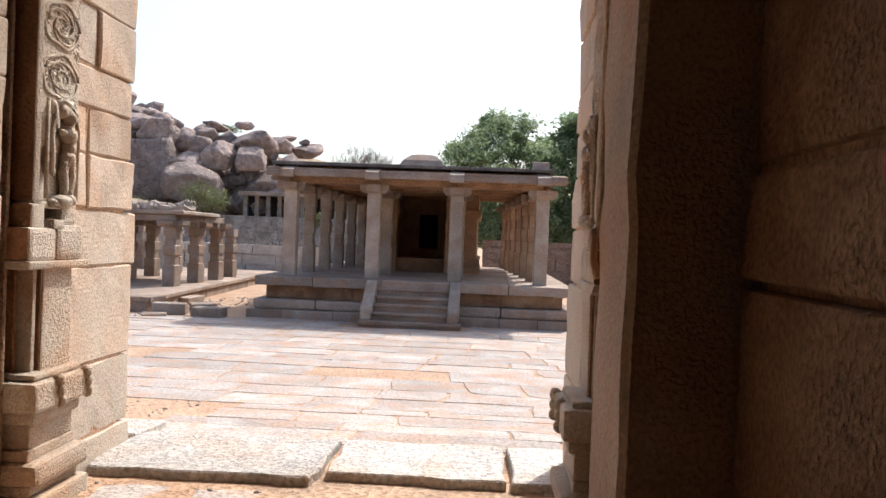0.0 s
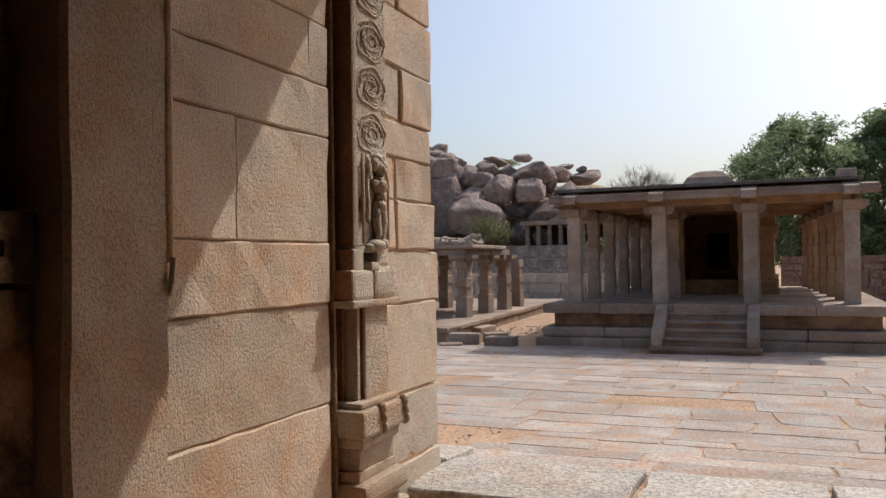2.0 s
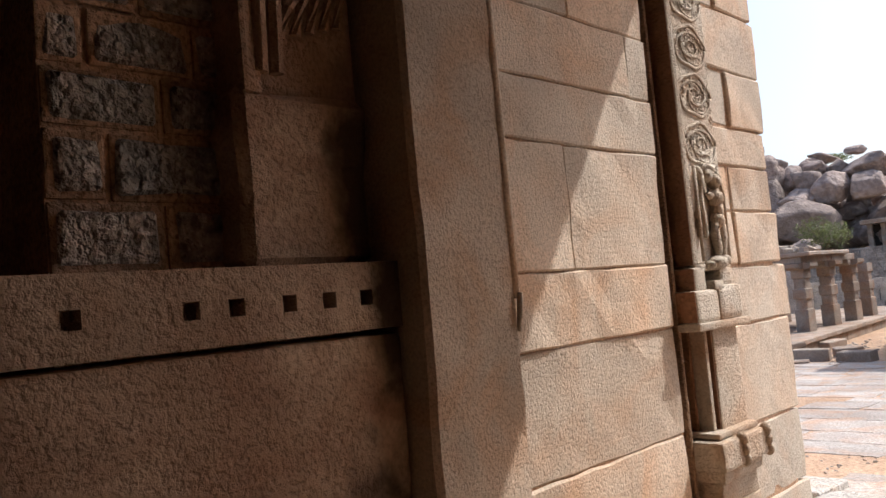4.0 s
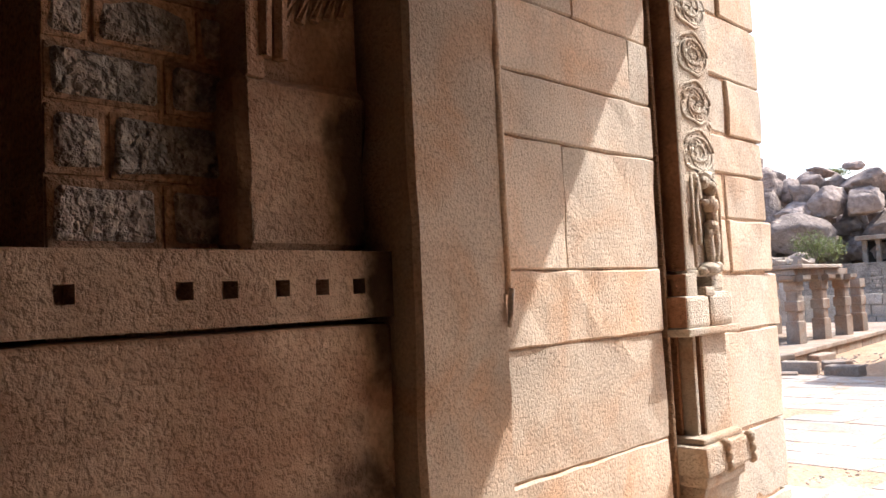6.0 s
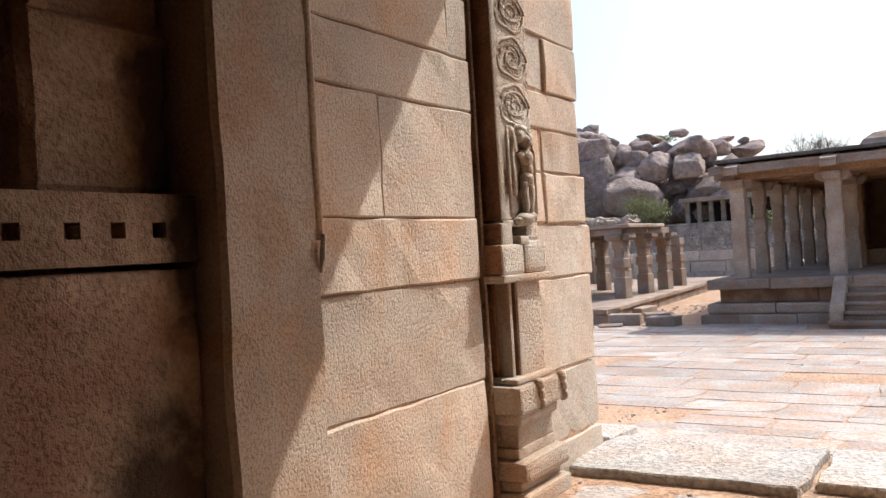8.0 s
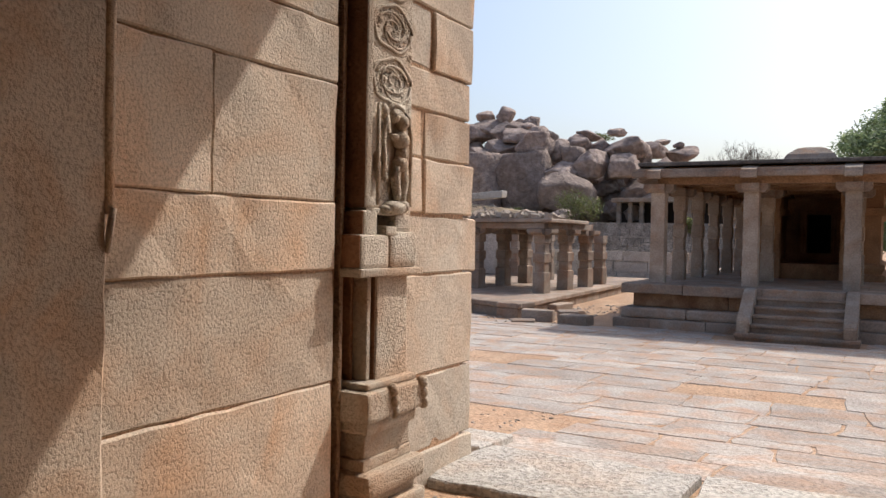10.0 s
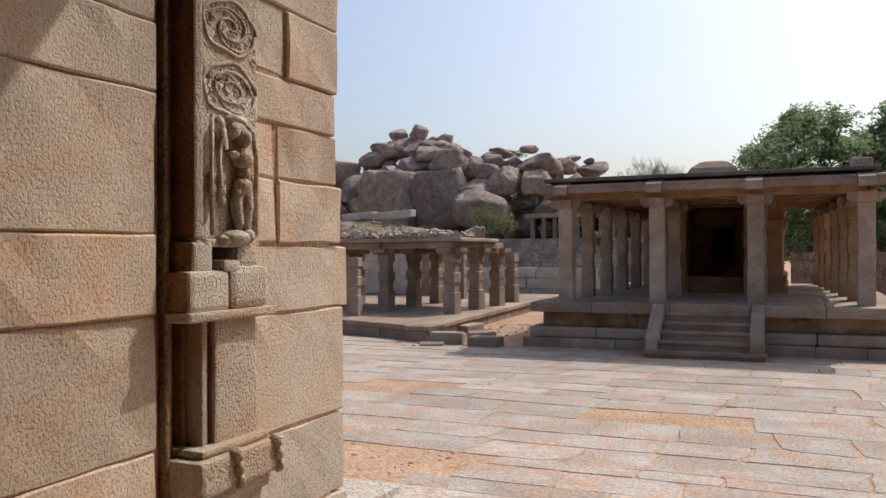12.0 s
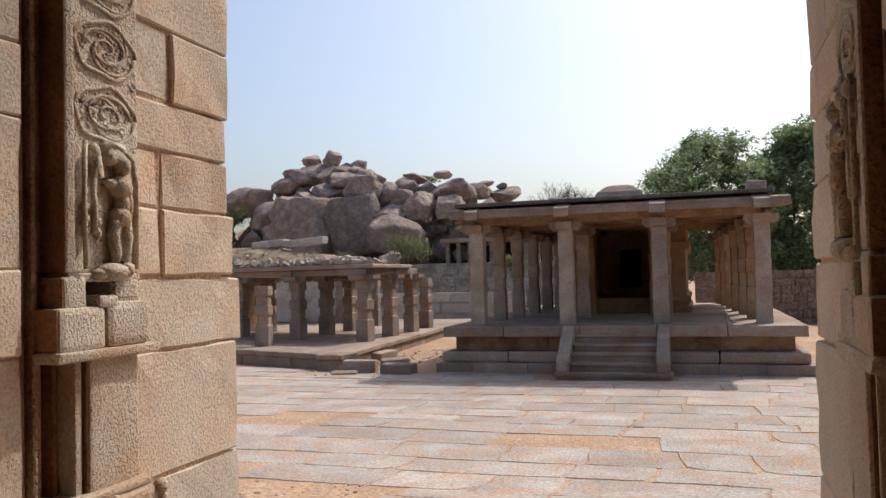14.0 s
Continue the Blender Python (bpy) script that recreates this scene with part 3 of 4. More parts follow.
for x in (-0.70, 0.92):
    bm = bmesh.new()
    prof = [(10.42, 0.1), (10.40, 0.30), (10.46, 0.38), (10.56, 0.38), (10.66, 0.44), (11.0, 0.68), (11.16, 0.80), (11.28, 0.83), (11.34, 0.80), (11.34, 0.1)]
    fa = [bm.verts.new((x, y, z)) for y, z in prof]
    fb = [bm.verts.new((x + 0.2, y, z)) for y, z in prof]
    bm.faces.new(fa)
    bm.faces.new(fb[::-1])
    for i in range(len(prof)):
        j = (i + 1) % len(prof)
        bm.faces.new((fa[i], fb[i], fb[j], fa[j]))
    bmesh.ops.bevel(bm, geom=bm.edges, offset=0.018, segments=2, affect="EDGES")
    part("stair_curb", bm, M_COL, pav)


def column_mesh(h, w, carved, waist=0.9):
    """A square shaft with a cut block at the foot and the middle, waisted between if carved."""
    bm = bmesh.new()
    if carved:
        levels = [(0, 1.0), (0.34, 1.0), (0.355, waist), (0.50, waist), (0.515, 1.0), (0.66, 1.0), (0.675, waist), (0.82, waist), (0.84, 1.0), (1.0, 1.0)]
    else:
        levels = [(0, 1.0), (0.36, 0.985), (0.365, 0.965), (0.45, 0.965), (0.455, 0.985), (0.64, 0.98), (0.645, 0.95), (0.74, 0.95), (0.745, 0.975), (0.92, 0.97), (1.0, 0.95)]
    rings = []
    for z, s in levels:
        r = w / 2 * s
        c = r * (0.26 if s < 0.94 and carved else 0.07)
        pts = [(-r + c, -r), (r - c, -r), (r, -r + c), (r, r - c), (r - c, r), (-r + c, r), (-r, r - c), (-r, -r + c)]
        rings.append([bm.verts.new((x + random.uniform(-1, 1) * 0.004, y + random.uniform(-1, 1) * 0.004, z * h)) for x, y in pts])
    for a, b in zip(rings, rings[1:]):
        for i in range(8):
            bm.faces.new((a[i], a[(i + 1) % 8], b[(i + 1) % 8], b[i]))
    bm.faces.new(rings[0][::-1])
    bm.faces.new(rings[-1])
    return bm


def capital_mesh(w, reach_x, reach_y):
    bm = bmesh.new()
    for rx, ry in ((reach_x, w / 2), (w / 2, reach_y)):
        profile = [(-rx, 0.16), (-rx, 0.06), (-rx * 0.78, 0.0), (rx * 0.78, 0.0), (rx, 0.06), (rx, 0.16)] if rx > ry else None
        if profile:
            fa = [bm.verts.new((x, -ry, z)) for x, z in profile]
            fb = [bm.verts.new((x, ry, z)) for x, z in profile]
        else:
            pr = [(-ry, 0.16), (-ry, 0.06), (-ry * 0.78, 0.001), (ry * 0.78, 0.001), (ry, 0.06), (ry, 0.158)]
            fa = [bm.verts.new((-rx, y, z)) for y, z in pr]
            fb = [bm.verts.new((rx, y, z)) for y, z in pr]
        bm.faces.new(fa)
        bm.faces.new(fb[::-1])
        for i in range(6):
            j = (i + 1) % 6
            bm.faces.new((fa[i], fb[i], fb[j], fa[j]))
    return bm


CX = [-2.43, -0.725, 0.96, 2.69]
CH = 1.74
front_col = mesh_of("column_shaft", column_mesh(CH, 0.275, False), M_COL)
side_col = mesh_of("column_shaft", column_mesh(CH, 0.25, True), M_COL)
# same shaft again, in the colour that paints warm light on the east row
east_col = mesh_of("column_shaft", column_mesh(CH, 0.25, True), M_WARM)
cap_mesh = mesh_of("capital", capital_mesh(0.29, 0.29, 0.29), M_PAV)
CY0, CSTEP, CN = 12.05, 1.5, 7


def row_x(x, y):
    """The outer rows draw together a little towards the back."""
    k = y - CY0
    return x - 0.055 * k if x > 2 else x + 0.045 * k if x < -2 else x


def pav_column(x, y, mesh):
    col = new("column", mesh)
    col.location = (x, y, PZ - 0.003)
    col.parent = pav
    cap = new("capital", cap_mesh)
    cap.parent = col
    cap.location = (0, 0, CH)


for x in CX:
    pav_column(x, CY0, front_col)
for i in range(1, CN):
    for x in (CX[0], CX[3]):
        pav_column(row_x(x, CY0 + i * CSTEP), CY0 + i * CSTEP, side_col if x < 0 else east_col)
for x in CX[1:3]:
    pav_column(x, CY0 + CSTEP * 1.5, side_col)
ZB = PZ + CH + 0.155
for i in range(3):
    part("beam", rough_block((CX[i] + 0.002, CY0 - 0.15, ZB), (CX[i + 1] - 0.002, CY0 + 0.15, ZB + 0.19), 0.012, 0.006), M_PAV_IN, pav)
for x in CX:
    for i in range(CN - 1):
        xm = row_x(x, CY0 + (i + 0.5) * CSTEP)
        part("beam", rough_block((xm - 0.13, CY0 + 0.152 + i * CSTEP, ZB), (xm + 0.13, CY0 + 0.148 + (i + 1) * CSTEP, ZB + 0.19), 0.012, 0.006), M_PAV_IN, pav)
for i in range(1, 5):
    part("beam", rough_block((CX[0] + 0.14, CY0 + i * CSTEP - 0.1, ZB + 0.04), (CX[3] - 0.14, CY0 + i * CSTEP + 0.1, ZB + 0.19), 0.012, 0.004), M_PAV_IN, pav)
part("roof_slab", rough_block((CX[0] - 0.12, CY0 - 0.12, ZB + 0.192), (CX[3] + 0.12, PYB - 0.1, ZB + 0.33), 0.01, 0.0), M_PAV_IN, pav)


def eave_piece(x0, x1, y_out, y_in, z_out, z_in, thick):
    """A sloping eave slab with a thick lip."""
    bm = bmesh.new()
    prof = [(y_out + 0.03, z_out - thick * 0.8), (y_out, z_out - thick * 0.72), (y_out, z_out - thick * 0.3), (y_out + 0.025, z_out - thick * 0.25), (y_out + 0.025, z_out), (y_in, z_in), (y_in, z_in - thick), (y_out + 0.12, z_out - thick * 0.6)]
    fa = [bm.verts.new((x0, y, z)) for y, z in prof]
    fb = [bm.verts.new((x1, y, z)) for y, z in prof]
    bm.faces.new(fa)
    bm.faces.new(fb[::-1])
    for i in range(len(prof)):
        j = (i + 1) % len(prof)
        bm.faces.new((fa[i], fb[i], fb[j], fa[j]))
    return bm


ex = [CX[0] - 0.42, CX[0] - 0.12, CX[0] + 0.13, CX[1] - 0.14, CX[1] + 0.14, CX[2] - 0.14, CX[2] + 0.14, CX[3] - 0.15, CX[3] + 0.12, CX[3] + 0.45]
for i, (a, b) in enumerate(zip(ex, ex[1:])):
    knob = i in (1, 3, 5, 7)
    up = 0.045 if knob else 0.0
    part("eave_slab", eave_piece(a + 0.003, b - 0.003, CY0 - (0.56 if knob else 0.5), CY0 + 0.1, ZB + (0.19 if knob else 0.265) + up, ZB + (0.37 if knob else 0.33) + up, 0.2), M_COL if knob else M_PAV, pav)
for x, s in ((CX[0] - 0.12, -1), (CX[3] + 0.12, 1)):
    for i in range(CN - 1):
        bm = eave_piece(0, CSTEP - 0.006, -0.36 if s < 0 else -0.08, 0.05, ZB + 0.165, ZB + 0.34, 0.14)
        bmesh.ops.transform(bm, matrix=pose(x, CY0 + 0.1 + i * CSTEP + (CSTEP if s < 0 else 0), 0, 0, 0, 90 * s), verts=bm.verts)
        part("eave_slab", bm, M_PAV, pav)
part("parapet", rough_block((CX[0] - 0.36, CY0 - 0.34, ZB + 0.345), (CX[3] + 0.2, CY0 + 0.5, ZB + 0.42), 0.02, 0.012), M_ROOF, pav)
part("roof_top", rough_block((CX[0] - 0.2, CY0 + 0.51, ZB + 0.335), (CX[3] + 0.2, PYB - 0.1, ZB + 0.42), 0.02, 0.01), M_ROOF, pav)
part("roof_knob", rough_block((CX[3] - 0.22, CY0 - 0.12, ZB + 0.415), (CX[3] + 0.1, CY0 + 0.25, ZB + 0.58), 0.03, 0.015), M_PAV, pav)
bm = profile_block(-0.5, 0.1, 17.6, 18.2, [(ZB + 0.4, 0.36), (ZB + 0.85, 0.34), (ZB + 1.05, 0.22), (ZB + 1.2, 0.02), (ZB + 1.24, -0.12)])
part("roof_dome", bm, M_PAV, pav, "low worn stone dome on the roof")

# shrine inside the pavilion
SX0, SX1, SY0, SY1 = -1.4, 1.35, 16.0, 20.8
shrine = [(PZ - 0.005, 0.10), (PZ + 0.14, 0.10), (PZ + 0.16, 0.03), (PZ + 0.28, 0.09), (PZ + 0.36, 0.09), (PZ + 0.40, 0.0), (ZB - 0.5, 0.0), (ZB - 0.45, 0.08), (ZB - 0.3, 0.1), (ZB - 0.28, 0.03), (ZB + 0.19, 0.03)]
for a, b in ((SX0, -0.78), (0.72, SX1)):
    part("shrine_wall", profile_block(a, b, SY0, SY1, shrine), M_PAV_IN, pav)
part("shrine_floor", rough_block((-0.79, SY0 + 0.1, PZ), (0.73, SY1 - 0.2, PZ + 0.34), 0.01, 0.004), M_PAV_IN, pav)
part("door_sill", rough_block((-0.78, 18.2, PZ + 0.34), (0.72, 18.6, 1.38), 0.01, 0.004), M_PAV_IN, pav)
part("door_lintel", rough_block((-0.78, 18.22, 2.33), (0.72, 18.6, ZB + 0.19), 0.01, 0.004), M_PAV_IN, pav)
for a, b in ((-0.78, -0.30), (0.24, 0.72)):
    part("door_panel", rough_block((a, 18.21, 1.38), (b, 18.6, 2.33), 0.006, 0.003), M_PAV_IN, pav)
for k in range(3):
    for sgn in (-1, 1):
        cx = -0.03 + sgn * (0.30 + k * 0.075)
        part("door_frame", rough_block((cx - 0.027, 18.13 + 0.02 * k, 1.38), (cx + 0.027, 18.22, 2.36 + 0.05 * k), 0.01, 0.003), M_PAV_IN, pav)
# near-black sheet stands in for the shade behind the shrine door
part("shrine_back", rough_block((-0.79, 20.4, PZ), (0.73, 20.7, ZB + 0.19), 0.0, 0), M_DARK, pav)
for x in (-0.86, 0.62):
    part("shrine_pilaster", column_mesh(ZB + 0.1 - PZ, 0.26, True), M_PAV_IN, pav).location = (x + 0.07, SY0 - 0.06, PZ)

# ---- side hall, half ruined, on its own plinth ----
hall = thing("ruined_hall", "ruined low pillared hall on a granite plinth", "ruin", kind="structure")
HZ = 0.30


def poly_block(corners, z0, z1, bevel=0.015):
    bm = bmesh.new()
    lo = [bm.verts.new((x, y, z0)) for x, y in corners]
    hi = [bm.verts.new((x, y, z1)) for x, y in corners]
    bm.faces.new(lo[::-1])
    bm.faces.new(hi)
    for i in range(len(corners)):
        j = (i + 1) % len(corners)
        bm.faces.new((lo[i], lo[j], hi[j], hi[i]))
    if bevel:
        bmesh.ops.bevel(bm, geom=bm.edges, offset=bevel, segments=1, affect="EDGES")
    return bm


def lerp2(a, b, t):
    return (a[0] + (b[0] - a[0]) * t, a[1] + (b[1] - a[1]) * t)


FC, FL, FB = (-5.04, 11.26), (-13.0, 14.3), (-5.75, 24.0)
part("plinth_fill", poly_block([(FC[0] - 0.3, FC[1] + 0.3), (-5.95, 23.9), (-14, 24), (-13, 14.6)], -0.05, HZ - 0.006, 0), M_PAV, hall)
for (z0, z1, out, n) in ((-0.05, 0.19, 0.0, 6), (0.19, HZ, 0.05, 5)):
    for p, q, inward in ((FL, FC, (0.18, 0.5)), (FC, FB, (-0.5, 0.0))):
        cuts = [0] + [(i + random.uniform(-0.2, 0.2)) / n for i in range(1, n)] + [1]
        for a, b in zip(cuts, cuts[1:]):
            u, v = lerp2(p, q, a + 0.001), lerp2(p, q, b - 0.001)
            ox, oy = (0, -out) if p is FL else (out, 0)
            part("plinth_stone", poly_block([(u[0] + ox, u[1] + oy), (v[0] + ox, v[1] + oy), (v[0] + inward[0], v[1] + inward[1]), (u[0] + inward[0], u[1] + inward[1])], z0 + 0.003, z1 - (0.005 if p is FC else 0)), M_PAV, hall)
hall_col = mesh_of("column_shaft", column_mesh(1.45, 0.32, True, 0.85), M_PAV)
hall_cap = mesh_of("capital", capital_mesh(0.34, 0.34, 0.34), M_PAV)


def hall_column(x, y, scale=1.0, cap=True, turn=0):
    c = new("column", hall_col)
    c.parent = hall
    c.location = (x, y, HZ - 0.004)
    c.scale = (1, 1, scale)
    c.rotation_euler = (0, 0, radians(turn))
    if cap:
        k = new("capital", hall_cap)
        k.parent = hall
        k.location = (x, y, HZ + 1.40 * scale)
        k.scale = (1, 1, 0.9)
        k.rotation_euler = (0, 0, radians(turn))


HC = [(-5.85, 14.52), (-5.85, 16.15), (-5.82, 17.65), (-7.85, 15.04), (-7.82, 16.6), (-7.8, 18.1), (-9.9, 15.8), (-10.1, 17.6)]
for x, y in HC:
    hall_column(x, y, 1.0, True, -8)
hall_column(-5.95, 19.3, 0.98, False, -6)
hall_column(-7.78, 13.25, 0.93, False, 10)
hall_column(-7.95, 20.3, 1.0, False, 4)
hall_column(-9.8, 21.9, 1.0, False, 4)
bz = HZ + 1.40 + 0.146
for p, q in (((-5.85, 14.45), (-5.85, 16.1)), ((-5.85, 16.12), (-5.9, 17.95)), ((-5.7, 14.5), (-7.86, 15.04)), ((-7.88, 15.05), (-12.5, 16.75)), ((-7.83, 15.3), (-7.8, 18.3)), ((-5.9, 17.6), (-7.8, 18.1))):
    d = Vector((q[0] - p[0], q[1] - p[1], 0))
    bm = rough_block((0, -0.17, bz), (d.length, 0.17, bz + 0.15), 0.015, 0.01)
    bmesh.ops.transform(bm, matrix=pose(p[0], p[1], 0, 0, 0, math.degrees(math.atan2(d.y, d.x))), verts=bm.verts)
    part("beam", bm, M_PAV, hall)
part("roof_slab", poly_block([(-5.5, 14.2), (-5.6, 17.2), (-7.6, 18.3), (-13, 19.6), (-13, 16.5), (-8.0, 14.75)], bz + 0.152, bz + 0.25, 0.02), M_PAV, hall)
bm = bmesh.new()
gm = []
for j in range(12):
    r = []
    for i in range(22):
        u, v = i / 21, j / 11
        x, y = -6.0 - 7.0 * u, 14.75 + 2.3 * u + v * (2.2 + 0.9 * u)
        h = (0.10 + 0.55 * min(1, u * 1.6)) * math.sin(math.pi * min(1, max(0, v * 0.9 + 0.02))) * min(1, u * 6) + 0.06 * noise.noise((x * 2, y * 2, 0))
        r.append(bm.verts.new((x, y, bz + 0.25 + max(0, h))))
    gm.append(r)
for j in range(11):
    for i in range(21):
        bm.faces.new((gm[j][i], gm[j][i + 1], gm[j + 1][i + 1], gm[j + 1][i]))
part("roof_earth", bm, M_SCRUB, hall, "earth fill heaped on the broken roof", True)
part("back_wall", rough_block((-13.4, 22.3, HZ), (-9.0, 22.8, 2.0), 0.03, 0.02), M_CAP, hall)
part("side_wall", rough_block((-12.9, 16.4, HZ), (-10.9, 19.5, 1.84), 0.03, 0.02), M_GATE_IN, hall)
bm = bmesh.new()
for i in range(480):
    u = random.random()
    x = -5.9 - 6.5 * u + random.uniform(-0.3, 0.3)
    y = 14.8 + 2.0 * u + random.uniform(-0.3, 2.4) * random.random()
    s = random.uniform(0.03, 0.13)
    bmesh.ops.create_cube(bm, size=1, matrix=pose(x, y, bz + 0.27 + s * 0.3 + 0.45 * min(1, u * 1.6) * min(1, max(0, (y - 14.75 - 2.1 * u)) / 1.1) , random.uniform(0, 40), random.uniform(0, 40), random.uniform(0, 180)) @ Matrix.Diagonal((s * 1.7, s * 1.2, s, 1)))
part("roof_rubble", bm, M_COL, hall, "loose broken stone on the roof")["kind"] = "stuff"
for x, y, l, r in ((-8.6, 17.0, 1.35, 12), (-9.9, 17.4, 1.2, 14)):
    bm = rough_block((-l / 2, -0.13, 0), (l / 2, 0.13, 0.2), 0.03, 0.015)
    o = tagged(part("fallen_beam", bm, M_CAP), "pale broken stone beam lying on the ruined roof", "stone beam", "fallen beams")
    o.matrix_world = pose(x, y, bz + 0.84, 0, -3, -r)

# loose stones before the hall
for x, y, sx, sy, sz, r in ((-4.55, 11.15, 0.62, 0.34, 0.25, 12), (-3.72, 11.0, 0.62, 0.36, 0.22, -6), (-4.2, 11.9, 0.4, 0.3, 0.22, 30), (-4.7, 10.75, 0.45, 0.3, 0.09, 20), (-5.0, 13.5, 0.7, 0.3, 0.2, 80), (-4.3, 12.6, 0.35, 0.25, 0.16, 50)):
    o = tagged(part("loose_block", rough_block((-sx / 2, -sy / 2, -0.04), (sx / 2, sy / 2, sz), 0.03, 0.02), M_PAV), "loose grey granite block lying on the earth", "stone block", "loose blocks by the hall")
    o.matrix_world = pose(x, y, -0.045, 0, 0, r)

# ---- boundary walls and far terraces ----
def rubble_wall(name, label, x0, x1, y, h, material, course, depth=0.5, base=-0.1):
    w = thing(name, label, "wall", kind="structure")
    part("wall_core", rough_block((x0, y + 0.06, base), (x1, y + depth, h - 0.04), 0.0, 0), material, w)
    bm = bmesh.new()
    z = base
    while z < h - 0.05:
        hh = min(course * random.uniform(0.75, 1.25), h - z)
        x = x0
        while x < x1 - 0.01:
            ww = course * random.uniform(1.0, 2.6)
            e = min(x1, x + ww)
            o = random.uniform(-0.03, 0.03)
            bmesh.ops.create_cube(bm, size=1, matrix=Matrix.Translation(((x + e) / 2, y + 0.1 + o, z + hh / 2 + random.uniform(-0.01, 0.01))) @ Matrix.Diagonal((e - x - 0.025, 0.22, hh - 0.025, 1)))
            x = e
        z += hh
    part("wall_stones", bm, material, w)["kind"] = "stuff"


rubble_wall("wall_north", "reddish rubble masonry boundary wall", 1.5, 14.0, 25.0, 1.72, M_BRICK, 0.24)
rubble_wall("wall_north_low", "pale dressed block wall behind the ruined hall", -13.0, -4.2, 24.6, 1.2, M_CAP, 0.48)
rubble_wall("terrace_wall", "grey dry rubble terrace wall below the hill", -30.0, -3.0, 46.0, 2.6, M_RUBBLE, 0.3, 1.0)
rubble_wall("terrace_wall_low", "grey tumbled rubble terrace wall", -22.0, -3.5, 34.0, 1.75, M_RUBBLE, 0.22, 0.8)

tagged(part("terrace", rough_block((-34.0, 47.0, -0.1), (-3.0, 59.0, 2.57), 0.1, 0.05), M_SCRUB), "dry earth terrace behind the rubble wall", "terrace", kind="structure")
far = thing("hillside_hall", "small pillared stone hall at the foot of the hill", "hall", kind="structure")
FX, FY, FZ = -16.4, 56.0, 2.75
part("plinth", rough_block((FX - 0.4, FY - 0.4, -0.1), (FX + 7.4, FY + 4, FZ), 0.05, 0.02), M_RUBBLE, far)
shared = mesh_of("column_shaft", column_mesh(1.55, 0.32, True), M_PAV)
for i in range(9):
    c = new("column", shared)
    c.parent = far
    c.location = (FX + i * 0.86, FY, FZ)
part("roof", rough_block((FX - 0.5, FY - 0.5, FZ + 1.55), (FX + 7.4, FY + 4, FZ + 1.85), 0.05, 0.03), M_PAV, far)
# back painted dark for the shade between the far columns
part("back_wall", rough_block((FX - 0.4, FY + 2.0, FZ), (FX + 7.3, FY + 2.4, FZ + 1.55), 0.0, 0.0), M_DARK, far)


# ---- boulder hill ----
def hill():
    bm = bmesh.new()
    n, m = 60, 30
    g = []
    for j in range(m):
        r = []
        for i in range(n):
            x, y = -85 + 85 * i / (n - 1), 54 + 70 * j / (m - 1)
            top = 9.5 * math.exp(-((x + 31) / 17) ** 2) + 5.0 * math.exp(-((x + 14) / 8) ** 2) + 4 * math.exp(-((x + 58) / 20) ** 2)
            k = min(1.0, (y - 54) / 20.0) * min(1.0, (124 - y) / 30)
            r.append(bm.verts.new((x, y, -0.2 + top * k + 0.7 * k * noise.noise((x * 0.3, y * 0.3, 2)))))
        g.append(r)
    for j in range(m - 1):
        for i in range(n - 1):
            bm.faces.new((g[j][i], g[j][i + 1], g[j + 1][i + 1], g[j + 1][i]))
    tagged(part("hill", bm, M_SCRUB, smooth=True), "dry scrubby hillside under piled granite boulders", "hill", kind="structure")


hill()


def boulder(x, y, z, rx, rz, ry=None, flat=0.35, seed=0):
    """A weathered granite boulder: a rounded mass with planed faces and shallow undulation."""
    rnd = random.Random(seed * 77 + 5)
    ry = ry or rx * 0.9
    bm = bmesh.new()
    bmesh.ops.create_icosphere(bm, subdivisions=4 if rx > 1.2 else 3, radius=1.0)
    planes = []
    for k in range(14):
        a, e = rnd.uniform(0, 6.28), rnd.uniform(-0.5, 0.9)
        planes.append((Vector((math.cos(a) * math.cos(e), math.sin(a) * math.cos(e), math.sin(e))), rnd.uniform(0.52, 0.8)))
    if flat > 0.9:
        planes = [(n_, d + 0.42) for n_, d in planes]
    off = Vector((seed * 3.1, seed * 1.7, 0))
    for v in bm.verts:
        p = v.co.copy()
        mx = max(abs(p.x), abs(p.y), abs(p.z))
        p = p.lerp(p / mx * 0.9, flat)
        for nrm, d in planes:
            over = p.dot(nrm) - d
            if over > 0:
                p -= nrm * over * 0.94
        p *= 1 + 0.12 * noise.noise(p * 1.1 + off) + 0.045 * noise.noise(p * 3.6 + off) - 0.07 * max(0, 0.12 - abs(noise.noise(p * 1.4 + off * 2))) / 0.12
        v.co = p
    ext = [max(abs(v.co[i]) for v in bm.verts) for i in range(3)]
    for v in bm.verts:
        v.co = Vector((v.co.x / ext[0] * rx, v.co.y / ext[1] * ry, v.co.z / ext[2] * rz)) * 1.15
    o = part("boulder", bm, M_ROCK, smooth=True)
    tagged(o, "huge rounded brown-grey granite boulder piled on the hill", "boulder", "boulders on the hill")
    o.location = (x, y, z)
    o.rotation_euler = (0, rnd.uniform(-0.12, 0.12), rnd.uniform(-0.4, 0.4))


CLIFFS = [(-28.75, 58.0, 5.9, 2.42, 2.35), (-24.75, 58.0, 5.85, 1.95, 2.4)]
